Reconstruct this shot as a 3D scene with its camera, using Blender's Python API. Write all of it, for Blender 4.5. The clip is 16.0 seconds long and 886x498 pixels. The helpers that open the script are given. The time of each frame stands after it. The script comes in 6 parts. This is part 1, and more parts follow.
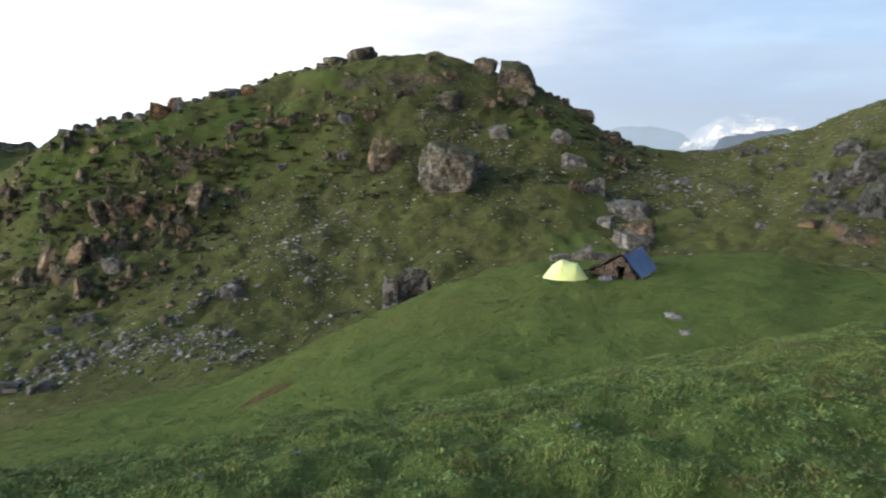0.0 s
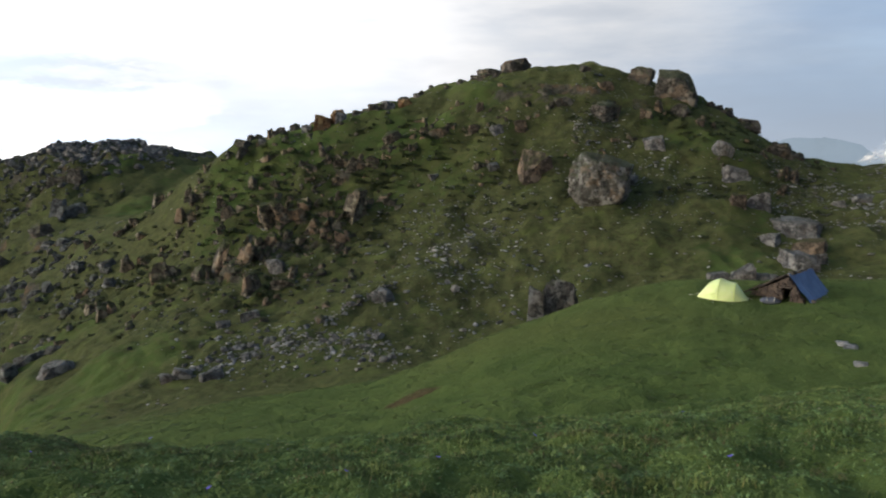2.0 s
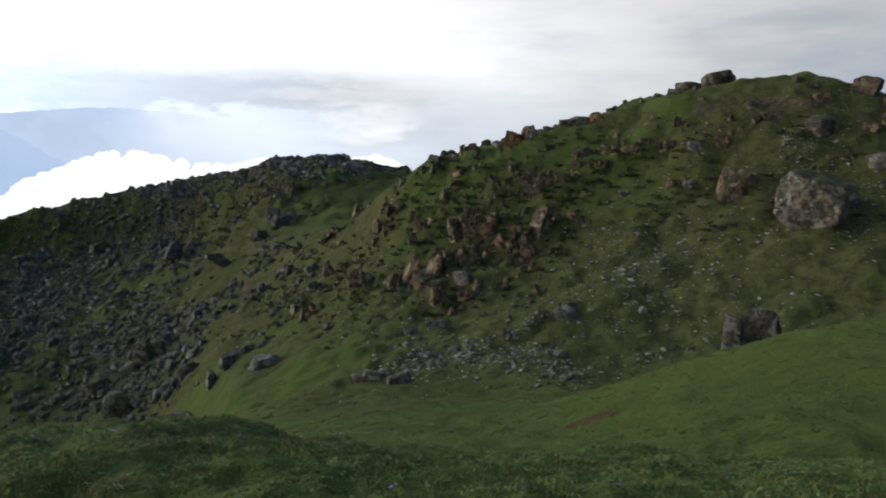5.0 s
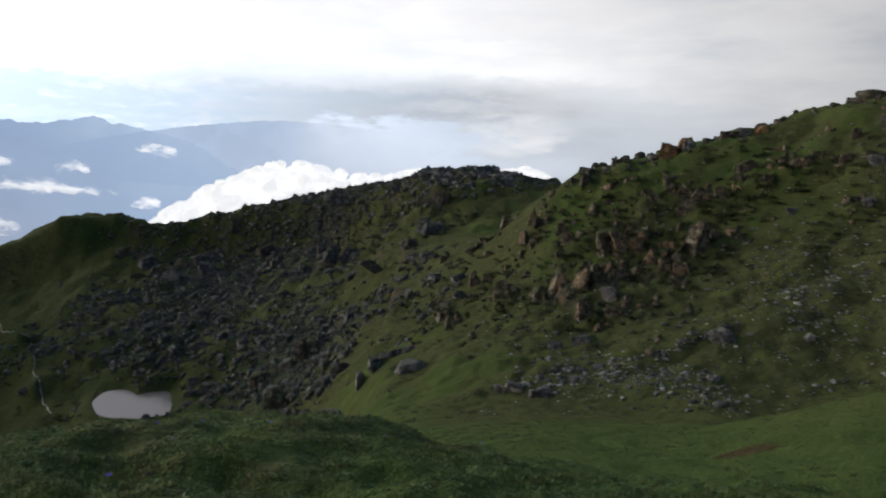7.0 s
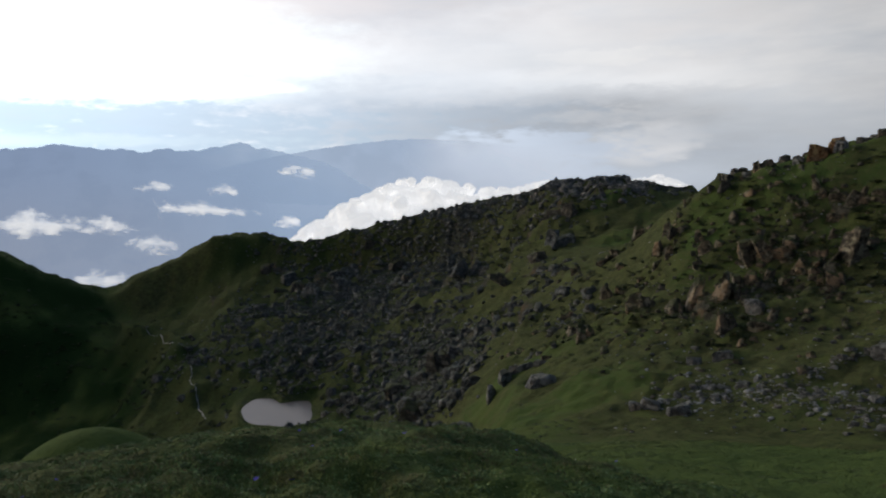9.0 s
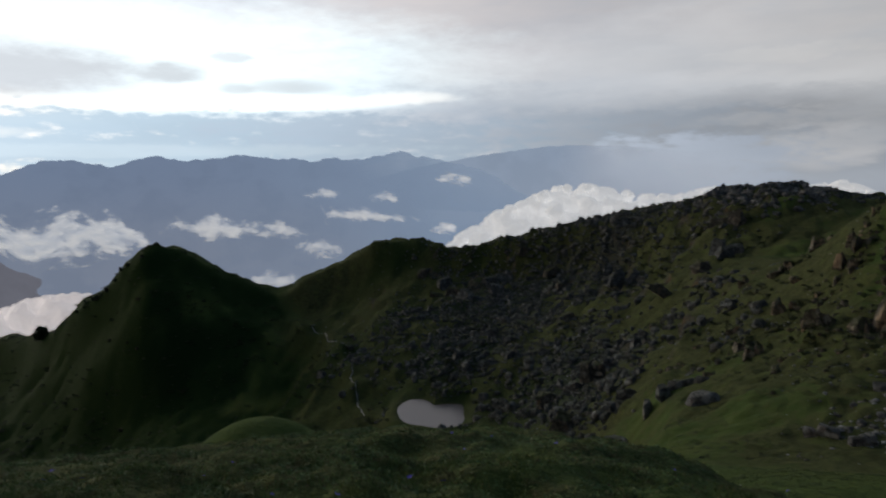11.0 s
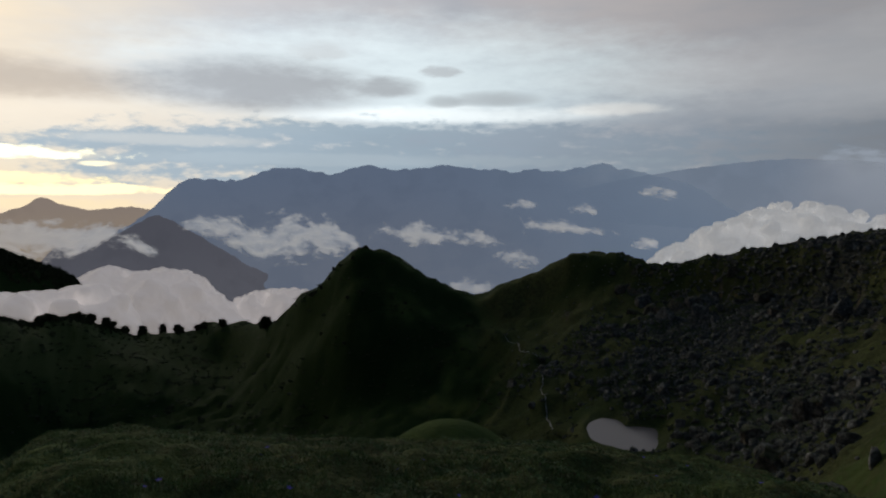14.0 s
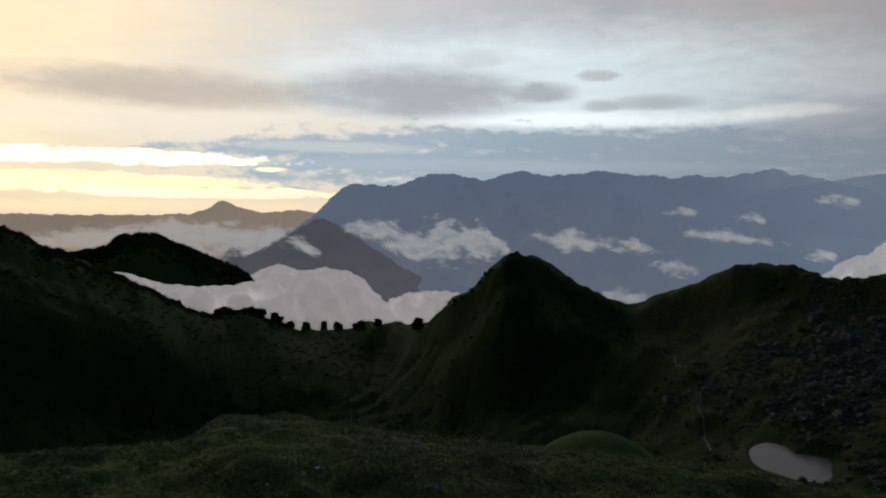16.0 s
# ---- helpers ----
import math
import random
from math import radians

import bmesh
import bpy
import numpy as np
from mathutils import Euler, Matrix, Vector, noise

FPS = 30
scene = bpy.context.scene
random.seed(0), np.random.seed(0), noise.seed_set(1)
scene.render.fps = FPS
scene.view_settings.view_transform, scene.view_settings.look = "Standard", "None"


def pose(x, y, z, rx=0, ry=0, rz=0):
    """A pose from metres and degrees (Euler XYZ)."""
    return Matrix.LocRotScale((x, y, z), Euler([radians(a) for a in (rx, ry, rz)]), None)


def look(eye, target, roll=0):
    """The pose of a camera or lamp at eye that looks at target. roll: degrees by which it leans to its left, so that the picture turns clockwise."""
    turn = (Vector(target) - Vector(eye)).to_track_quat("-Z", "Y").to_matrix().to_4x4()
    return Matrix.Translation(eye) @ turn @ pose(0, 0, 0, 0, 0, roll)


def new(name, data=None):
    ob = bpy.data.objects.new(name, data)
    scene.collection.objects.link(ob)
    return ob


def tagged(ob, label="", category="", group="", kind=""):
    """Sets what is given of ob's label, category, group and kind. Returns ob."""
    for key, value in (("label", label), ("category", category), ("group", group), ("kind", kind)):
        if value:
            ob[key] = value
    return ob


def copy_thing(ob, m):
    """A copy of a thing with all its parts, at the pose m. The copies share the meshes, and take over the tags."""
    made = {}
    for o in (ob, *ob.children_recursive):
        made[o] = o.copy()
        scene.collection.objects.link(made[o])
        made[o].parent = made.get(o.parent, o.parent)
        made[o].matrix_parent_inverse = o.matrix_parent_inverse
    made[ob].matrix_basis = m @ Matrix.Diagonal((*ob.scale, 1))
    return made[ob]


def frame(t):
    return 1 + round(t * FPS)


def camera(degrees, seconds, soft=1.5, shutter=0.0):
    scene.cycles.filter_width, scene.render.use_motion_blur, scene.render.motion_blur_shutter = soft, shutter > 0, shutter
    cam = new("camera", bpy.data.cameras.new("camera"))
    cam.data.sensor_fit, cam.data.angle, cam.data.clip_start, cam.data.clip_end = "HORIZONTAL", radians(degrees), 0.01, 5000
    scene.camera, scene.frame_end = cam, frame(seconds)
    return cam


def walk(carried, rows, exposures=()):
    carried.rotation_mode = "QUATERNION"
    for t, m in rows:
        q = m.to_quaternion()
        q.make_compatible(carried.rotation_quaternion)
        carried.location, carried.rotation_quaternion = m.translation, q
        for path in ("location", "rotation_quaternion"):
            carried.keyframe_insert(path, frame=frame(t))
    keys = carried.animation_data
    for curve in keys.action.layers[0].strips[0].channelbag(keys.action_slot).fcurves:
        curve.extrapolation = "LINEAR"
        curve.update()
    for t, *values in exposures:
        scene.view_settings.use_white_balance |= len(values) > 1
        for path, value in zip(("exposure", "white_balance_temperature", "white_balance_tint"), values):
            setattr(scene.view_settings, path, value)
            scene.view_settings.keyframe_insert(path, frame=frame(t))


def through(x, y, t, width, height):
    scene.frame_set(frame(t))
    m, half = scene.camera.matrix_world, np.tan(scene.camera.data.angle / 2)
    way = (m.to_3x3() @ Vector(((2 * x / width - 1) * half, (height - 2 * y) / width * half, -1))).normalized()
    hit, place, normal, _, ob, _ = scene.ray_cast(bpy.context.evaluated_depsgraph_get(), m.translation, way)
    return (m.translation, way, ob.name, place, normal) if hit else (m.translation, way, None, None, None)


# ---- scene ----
import itertools

EYE = 1.6
cam = camera(63.71, 16.0, soft=2.0, shutter=0.5)
walk(cam, [
    (0.0, pose(0, 0, EYE, 80.50, -0.00, 0.00)),
    (0.5, pose(0, 0, EYE, 80.26, -0.08, 3.84)),
    (1.0, pose(0, 0, EYE, 81.12, -0.17, 7.01)),
    (1.5, pose(0, 0, EYE, 81.33, 0.11, 9.42)),
    (2.0, pose(0, 0, EYE, 81.35, -0.11, 11.93)),
    (2.5, pose(0, 0, EYE, 81.65, 0.11, 14.30)),
    (3.0, pose(0, 0, EYE, 81.39, 0.15, 17.44)),
    (3.5, pose(0, 0, EYE, 81.98, -0.02, 19.78)),
    (6.0, pose(0, 0, EYE, 82.73, -0.61, 32.47)),
    (6.5, pose(0, 0, EYE, 83.03, -0.78, 35.55)),
    (7.0, pose(0, 0, EYE, 83.33, -0.83, 38.81)),
    (7.5, pose(0, 0, EYE, 83.50, -0.91, 41.80)),
    (8.0, pose(0, 0, EYE, 83.62, -0.47, 45.47)),
    (8.5, pose(0, 0, EYE, 83.78, 0.13, 47.04)),
    (9.0, pose(0, 0, EYE, 84.44, 1.16, 48.97)),
    (9.5, pose(0, 0, EYE, 84.13, 1.23, 51.65)),
    (12.0, pose(0, 0, EYE, 86.09, 0.99, 67.95)),
    (12.5, pose(0, 0, EYE, 86.00, 0.52, 70.86)),
    (13.0, pose(0, 0, EYE, 86.51, -0.01, 73.41)),
    (13.5, pose(0, 0, EYE, 86.54, 0.21, 76.11)),
    (14.0, pose(0, 0, EYE, 86.30, -0.24, 77.21)),
    (14.5, pose(0, 0, EYE, 86.01, -0.37, 78.85)),
    (15.0, pose(0, 0, EYE, 86.03, -0.56, 83.39)),
    (15.5, pose(0, 0, EYE, 86.48, -0.60, 86.72)),
    (16.0, pose(0, 0, EYE, 86.65, -0.81, 89.39)),
], exposures=((0.0, 0.16), (1.0, -0.1), (2.0, -0.36), (3.5, -0.54), (6.5, -0.96), (9.5, -1.45), (13.0, -2.42), (16.0, -2.6)))

# ---------------------------------------------------------------- world and light
SUN_AZ, SUN_EL = 102.0, 6.5          # degrees to the left of +y, degrees up


def make_world():
    world = bpy.data.worlds.new("sky")
    world.use_nodes = True
    scene.world = world
    nt = world.node_tree
    nt.nodes.clear()

    def node(kind, **kw):
        n = nt.nodes.new(kind)
        for k, v in kw.items():
            if k == "operation":
                n.operation = v
        return n

    def put(socket, v):
        if isinstance(v, bpy.types.NodeSocket):
            nt.links.new(v, socket)
        else:
            socket.default_value = v

    def m(op, a, b=0.0, c=0.0):
        n = node("ShaderNodeMath", operation=op)
        put(n.inputs[0], a), put(n.inputs[1], b), put(n.inputs[2], c)
        return n.outputs[0]

    def smooth(v, lo, hi):
        n = nt.nodes.new("ShaderNodeMapRange")
        n.interpolation_type = "SMOOTHSTEP"
        put(n.inputs[0], v), put(n.inputs[1], lo), put(n.inputs[2], hi), put(n.inputs[3], 0.0), put(n.inputs[4], 1.0)
        return n.outputs[0]

    def mix(f, a, b):
        n = nt.nodes.new("ShaderNodeMix")
        n.data_type = "RGBA"
        put(n.inputs[0], f), put(n.inputs[6], a), put(n.inputs[7], b)
        return n.outputs[2]

    coord = nt.nodes.new("ShaderNodeTexCoord")
    sep = nt.nodes.new("ShaderNodeSeparateXYZ")
    nt.links.new(coord.outputs["Generated"], sep.inputs[0])
    az = m("MULTIPLY", m("ARCTAN2", m("MULTIPLY", sep.outputs[0], -1.0), sep.outputs[1]), 57.2958)
    el = m("MULTIPLY", m("ARCSINE", sep.outputs[2]), 57.2958)

    def wisps(sa, se, w, detail, rough):
        c = nt.nodes.new("ShaderNodeCombineXYZ")
        put(c.inputs[0], m("MULTIPLY", az, sa)), put(c.inputs[1], m("MULTIPLY", el, se)), put(c.inputs[2], w)
        n = nt.nodes.new("ShaderNodeTexNoise")
        nt.links.new(c.outputs[0], n.inputs["Vector"])
        n.inputs["Scale"].default_value = 1.0
        n.inputs["Detail"].default_value = detail
        n.inputs["Roughness"].default_value = rough
        return n.outputs[0]

    n1 = wisps(0.055, 0.20, 1.3, 5, 0.5)
    n2 = wisps(0.22, 0.75, 7.1, 7, 0.6)
    n3 = wisps(0.045, 0.40, 3.7, 4, 0.45)
    n4 = wisps(0.11, 0.45, 11.7, 6, 0.55)
    wa = m("ADD", az, m("MULTIPLY", m("SUBTRACT", n2, 0.5), 9.0))
    we = m("ADD", el, m("MULTIPLY", m("SUBTRACT", n2, 0.5), 2.6))
    we2 = m("ADD", we, m("MULTIPLY", m("SUBTRACT", n1, 0.5), 2.0))

    def blob(a, e, ra, re, soft, ee=we2):
        d = m("ADD", m("POWER", m("ABSOLUTE", m("DIVIDE", m("SUBTRACT", wa, a), ra)), 2.0),
              m("POWER", m("ABSOLUTE", m("DIVIDE", m("SUBTRACT", ee, e), re)), 2.0))
        return m("SUBTRACT", 1.0, smooth(d, 1.0 - soft, 1.0 + soft))

    sky = nt.nodes.new("ShaderNodeTexSky")
    sky.sky_type, sky.sun_disc = "NISHITA", False
    sky.sun_elevation, sky.sun_rotation = radians(SUN_EL), radians(-SUN_AZ)
    sky.altitude, sky.air_density, sky.dust_density = 3500, 1.0, 2.0
    scaled = nt.nodes.new("ShaderNodeVectorMath")
    scaled.operation = "SCALE"
    nt.links.new(sky.outputs[0], scaled.inputs[0])
    scaled.inputs["Scale"].default_value = 0.10

    # the cloud deck over the whole dome
    deck = mix(smooth(az, -35.0, 25.0), (0.44, 0.62, 0.90, 1), (0.80, 0.86, 0.95, 1))
    deck = mix(smooth(az, 28.0, 58.0), deck, (0.42, 0.475, 0.555, 1))
    deck = mix(smooth(az, 66.0, 95.0), deck, (0.57, 0.60, 0.64, 1))
    deck = mix(m("MULTIPLY", smooth(n1, 0.40, 0.66), 0.6), deck, mix(smooth(az, -25.0, 12.0), (0.66, 0.84, 1.06, 1), mix(smooth(az, 26.0, 60.0), (0.96, 0.95, 0.97, 1), (0.64, 0.64, 0.66, 1))))
    deck = mix(m("MULTIPLY", m("SUBTRACT", 1.0, smooth(n3, 0.33, 0.55)), 0.35), deck, mix(smooth(az, 10.0, 50.0), (0.54, 0.62, 0.76, 1), (0.46, 0.49, 0.56, 1)))
    deck_top = mix(smooth(el, 20.0, 50.0), deck, (0.50, 0.70, 1.02, 1))
    col = mix(0.88, scaled.outputs[0], deck_top)
    # warm light spreads from the west
    warm = m("MULTIPLY", smooth(m("ADD", wa, m("MULTIPLY", el, 0.7)), 97.0, 134.0), m("SUBTRACT", 1.0, smooth(az, 140.0, 175.0)))
    col = mix(m("MULTIPLY", m("MULTIPLY", warm, 0.75), m("SUBTRACT", 1.0, smooth(el, 24.0, 50.0))), col, (1.12, 0.84, 0.46, 1))
    # haze that thickens towards the horizon
    haze = mix(smooth(az, 60.0, 110.0), (0.50, 0.56, 0.66, 1), (0.74, 0.60, 0.40, 1))
    col = mix(m("MULTIPLY", m("SUBTRACT", 1.0, smooth(we2, -2.0, 7.0)), 0.7), col, haze)
    for a, e, ra, re, soft, k, c in HIGH_CLOUDS + GREY_LAYERS:
        ragged = m("ADD", 0.55, m("MULTIPLY", smooth(n4, 0.32, 0.62), 0.45))
        col = mix(m("MULTIPLY", m("MULTIPLY", blob(a, e, ra, re, soft), k), ragged), col, (*c, 1))
    n5 = wisps(0.55, 1.5, 21.3, 7, 0.6)
    n6 = wisps(0.16, 0.8, 31.9, 6, 0.55)
    fray = m("ADD", m("MULTIPLY", m("SUBTRACT", n5, 0.5), 3.6), m("MULTIPLY", m("SUBTRACT", n6, 0.5), 3.2))
    for a, e, ra, up, down, soft, k, c in EVENING_CLOUDS:
        side = m("SUBTRACT", el, e)
        d = m("ADD", m("POWER", m("ABSOLUTE", m("DIVIDE", m("SUBTRACT", az, a), ra)), 2.0),
              m("ADD", m("POWER", m("DIVIDE", m("MAXIMUM", side, 0.0), up), 2.0), m("POWER", m("DIVIDE", m("MAXIMUM", m("MULTIPLY", side, -1.0), 0.0), down), 2.0)))
        body = smooth(m("ADD", m("SUBTRACT", 1.0, d), m("MULTIPLY", fray, 1.0 if soft < 1.0 else 0.4)), -soft, soft)
        col = mix(m("MULTIPLY", body, k), col, (*c, 1))
    fine = m("ADD", 0.90, m("MULTIPLY", n4, 0.2))
    tone = nt.nodes.new("ShaderNodeVectorMath")
    tone.operation = "SCALE"
    nt.links.new(col, tone.inputs[0])
    nt.links.new(fine, tone.inputs["Scale"])
    col = tone.outputs[0]
    bg = nt.nodes.new("ShaderNodeBackground")
    nt.links.new(col, bg.inputs[0])
    # the western sky is far brighter than the rest; the unseen zenith is dimmed for directional light
    west = m("MULTIPLY", smooth(az, -5.0, 122.0), m("SUBTRACT", 1.0, smooth(az, 135.0, 178.0)))
    low = m("SUBTRACT", 1.0, smooth(el, 18.0, 52.0))
    gain = m("ADD", m("ADD", 1.0, m("MULTIPLY", m("MULTIPLY", west, low), 6.0)), m("MULTIPLY", smooth(el, 18.0, 75.0), -0.3))
    # the unseen sky behind is dimmed too, to strengthen light from the west
    back = m("ADD", smooth(az, 150.0, 178.0), m("SUBTRACT", 1.0, smooth(az, -100.0, -45.0)))
    gain = m("MULTIPLY", gain, m("SUBTRACT", 1.0, m("MULTIPLY", back, 0.35)))
    nt.links.new(m("MULTIPLY", gain, SKY_STRENGTH), bg.inputs[1])
    out = nt.nodes.new("ShaderNodeOutputWorld")
    nt.links.new(bg.outputs[0], out.inputs[0])


SKY_STRENGTH = 1.0
# clouds and breaks in them: azimuth, elevation, half width, half height, softness, strength, colour
HIGH_CLOUDS = (
    (17, 11, 24, 8, 1.0, 0.8, (1.06, 1.05, 1.05)),
    (31, 7, 10, 2.0, 0.9, 0.4, (0.90, 0.90, 0.91)),
    (44, 14, 26, 6, 1.0, 0.5, (0.64, 0.61, 0.61)),
    (36, 9.2, 5, 0.5, 0.8, 0.6, (1.0, 0.98, 0.96)),
    (44, 4.2, 15, 2.2, 0.8, 0.65, (0.33, 0.355, 0.395)),
    (40, 3.2, 15, 3.0, 1.0, 0.6, (0.35, 0.37, 0.405)),
    (35, 4.6, 8, 0.5, 0.8, 0.35, (0.70, 0.71, 0.73)),
    (33, 2.5, 4, 1.6, 0.9, 0.6, (0.92, 0.92, 0.94)),
    (-24, 2.5, 16, 3.0, 0.9, 0.4, (0.42, 0.53, 0.68)),
)
GREY_LAYERS = (
    (56, 6.2, 16, 1.3, 0.9, 0.5, (0.50, 0.53, 0.58)),
    (50, 9.0, 12, 0.8, 0.9, 0.45, (0.54, 0.56, 0.60)),
    (40, 6.0, 14, 0.6, 0.9, 0.4, (0.58, 0.61, 0.66)),
    (60, 13.0, 14, 5, 1.0, 0.5, (0.50, 0.49, 0.51)),
    (66, 18, 32, 5, 1.0, 0.5, (0.62, 0.56, 0.54)),
)
# the same with half heights above and below the middle
EVENING_CLOUDS = (
    (80, 9.2, 18, 4.0, 3.0, 1.6, 0.9, (0.86, 0.98, 1.02)),
    (106, 6.2, 16, 1.6, 1.4, 1.2, 0.7, (0.86, 0.77, 0.64)),
    (78, 6.8, 11, 0.7, 0.45, 1.2, 0.75, (1.12, 1.20, 1.22)),
    (64.0, 7.2, 3.2, 0.5, 0.4, 1.1, 0.4, (1.2, 1.15, 1.06)),
    (82, 3.9, 27, 2.2, 3.0, 0.55, 0.85, (0.31, 0.41, 0.50)),
    (58, 4.6, 20, 1.6, 2.6, 0.9, 0.6, (0.36, 0.42, 0.50)),
    (84, 3.3, 18, 0.5, 0.4, 0.8, 0.5, (0.44, 0.52, 0.58)),
    (43, 1.6, 8.5, 2.0, 3.2, 0.7, 0.85, (0.54, 0.61, 0.72)),
    (47, 9.0, 13, 3.0, 2.2, 1.3, 0.5, (0.72, 0.74, 0.77)),
    (97, 4.6, 7, 0.4, 0.4, 0.8, 0.6, (0.60, 0.62, 0.62)),
    (110, 8.4, 10.5, 1.4, 1.3, 1.0, 0.85, (0.50, 0.44, 0.38)),
    (91.8, 8.7, 8.6, 2.1, 1.6, 1.0, 0.9, (0.38, 0.40, 0.43)),
    (81.8, 8.9, 2.5, 0.85, 0.65, 1.0, 0.85, (0.42, 0.45, 0.48)),
    (77.4, 10.2, 1.4, 0.5, 0.35, 0.7, 0.7, (0.50, 0.53, 0.56)),
    (77.1, 7.9, 1.3, 0.5, 0.35, 1.1, 0.7, (0.44, 0.48, 0.51)),
    (73.0, 8.1, 3.1, 0.6, 0.45, 1.1, 0.75, (0.44, 0.48, 0.51)),
    (86.9, 11.5, 2.2, 0.7, 0.5, 0.9, 0.5, (0.56, 0.58, 0.60)),
    (115, 3.35, 11.5, 0.55, 0.55, 0.5, 0.95, (1.75, 1.55, 1.02)),
    (117, 1.5, 11.5, 0.75, 0.6, 0.55, 0.95, (1.50, 1.22, 0.60)),
    (107, 0.85, 11.0, 0.35, 0.35, 0.5, 0.9, (1.45, 1.22, 0.70)),
    (102.9, 2.75, 1.2, 0.18, 0.18, 0.6, 0.8, (1.3, 1.15, 0.80)),
    (114, -0.2, 14, 0.45, 0.5, 0.8, 0.7, (0.90, 0.74, 0.48)),
)
make_world()

sun = new("sun", bpy.data.lights.new("sun", "SUN"))
sun.data.energy, sun.data.angle, sun.data.color = 3.3, radians(22), (1.0, 0.95, 0.84)
sun.matrix_world = look((0, 0, 300), (math.sin(radians(SUN_AZ)) * 100, -math.cos(radians(SUN_AZ)) * 100, 300 - math.tan(radians(SUN_EL)) * 100))

# ---------------------------------------------------------------- materials
class Mat:
    """A node material with short helpers."""

    def __init__(self, name, rough=0.9, metal=0.0):
        self.mat = bpy.data.materials.new(name)
        self.mat.use_nodes = True
        self.nt = self.mat.node_tree
        self.bsdf = self.nt.nodes["Principled BSDF"]
        self.bsdf.inputs["Roughness"].default_value = rough
        self.bsdf.inputs["Metallic"].default_value = metal
        self.bsdf.inputs["Specular IOR Level"].default_value = 0.25

    def put(self, socket, v):
        if isinstance(v, bpy.types.NodeSocket):
            self.nt.links.new(v, socket)
        else:
            socket.default_value = v

    def set(self, **kw):
        for k, v in kw.items():
            self.put(self.bsdf.inputs[k.replace("_", " ")], v)
        return self

    def coords(self, kind="Object"):
        if kind == "World":
            return self.nt.nodes.new("ShaderNodeNewGeometry").outputs["Position"]
        return self.nt.nodes.new("ShaderNodeTexCoord").outputs[kind]

    def noise(self, vec, scale, detail=5, rough=0.6, out=0):
        n = self.nt.nodes.new("ShaderNodeTexNoise")
        self.put(n.inputs["Vector"], vec)
        n.inputs["Scale"].default_value, n.inputs["Detail"].default_value, n.inputs["Roughness"].default_value = scale, detail, rough
        return n.outputs[out]

    def math(self, op, a, b=0.0):
        n = self.nt.nodes.new("ShaderNodeMath")
        n.operation = op
        self.put(n.inputs[0], a), self.put(n.inputs[1], b)
        return n.outputs[0]

    def step(self, v, lo, hi):
        n = self.nt.nodes.new("ShaderNodeMapRange")
        n.interpolation_type = "SMOOTHSTEP"
        self.put(n.inputs[0], v), self.put(n.inputs[1], lo), self.put(n.inputs[2], hi)
        return n.outputs[0]

    def mix(self, f, a, b):
        n = self.nt.nodes.new("ShaderNodeMix")
        n.data_type = "RGBA"
        self.put(n.inputs[0], f)
        self.put(n.inputs[6], a if isinstance(a, bpy.types.NodeSocket) else (*a, 1))
        self.put(n.inputs[7], b if isinstance(b, bpy.types.NodeSocket) else (*b, 1))
        return n.outputs[2]

    def attr(self, name):
        n = self.nt.nodes.new("ShaderNodeAttribute")
        n.attribute_name = name
        return n.outputs["Fac"]

    def island(self):
        return self.nt.nodes.new("ShaderNodeNewGeometry").outputs["Random Per Island"]

    def up(self):
        g = self.nt.nodes.new("ShaderNodeNewGeometry")
        s = self.nt.nodes.new("ShaderNodeSeparateXYZ")
        self.nt.links.new(g.outputs["Normal"], s.inputs[0])
        return s.outputs[2]

    def bump(self, h, strength, dist):
        n = self.nt.nodes.new("ShaderNodeBump")
        n.inputs["Strength"].default_value, n.inputs["Distance"].default_value = strength, dist
        self.put(n.inputs["Height"], h)
        self.put(self.bsdf.inputs["Normal"], n.outputs[0])
        return self


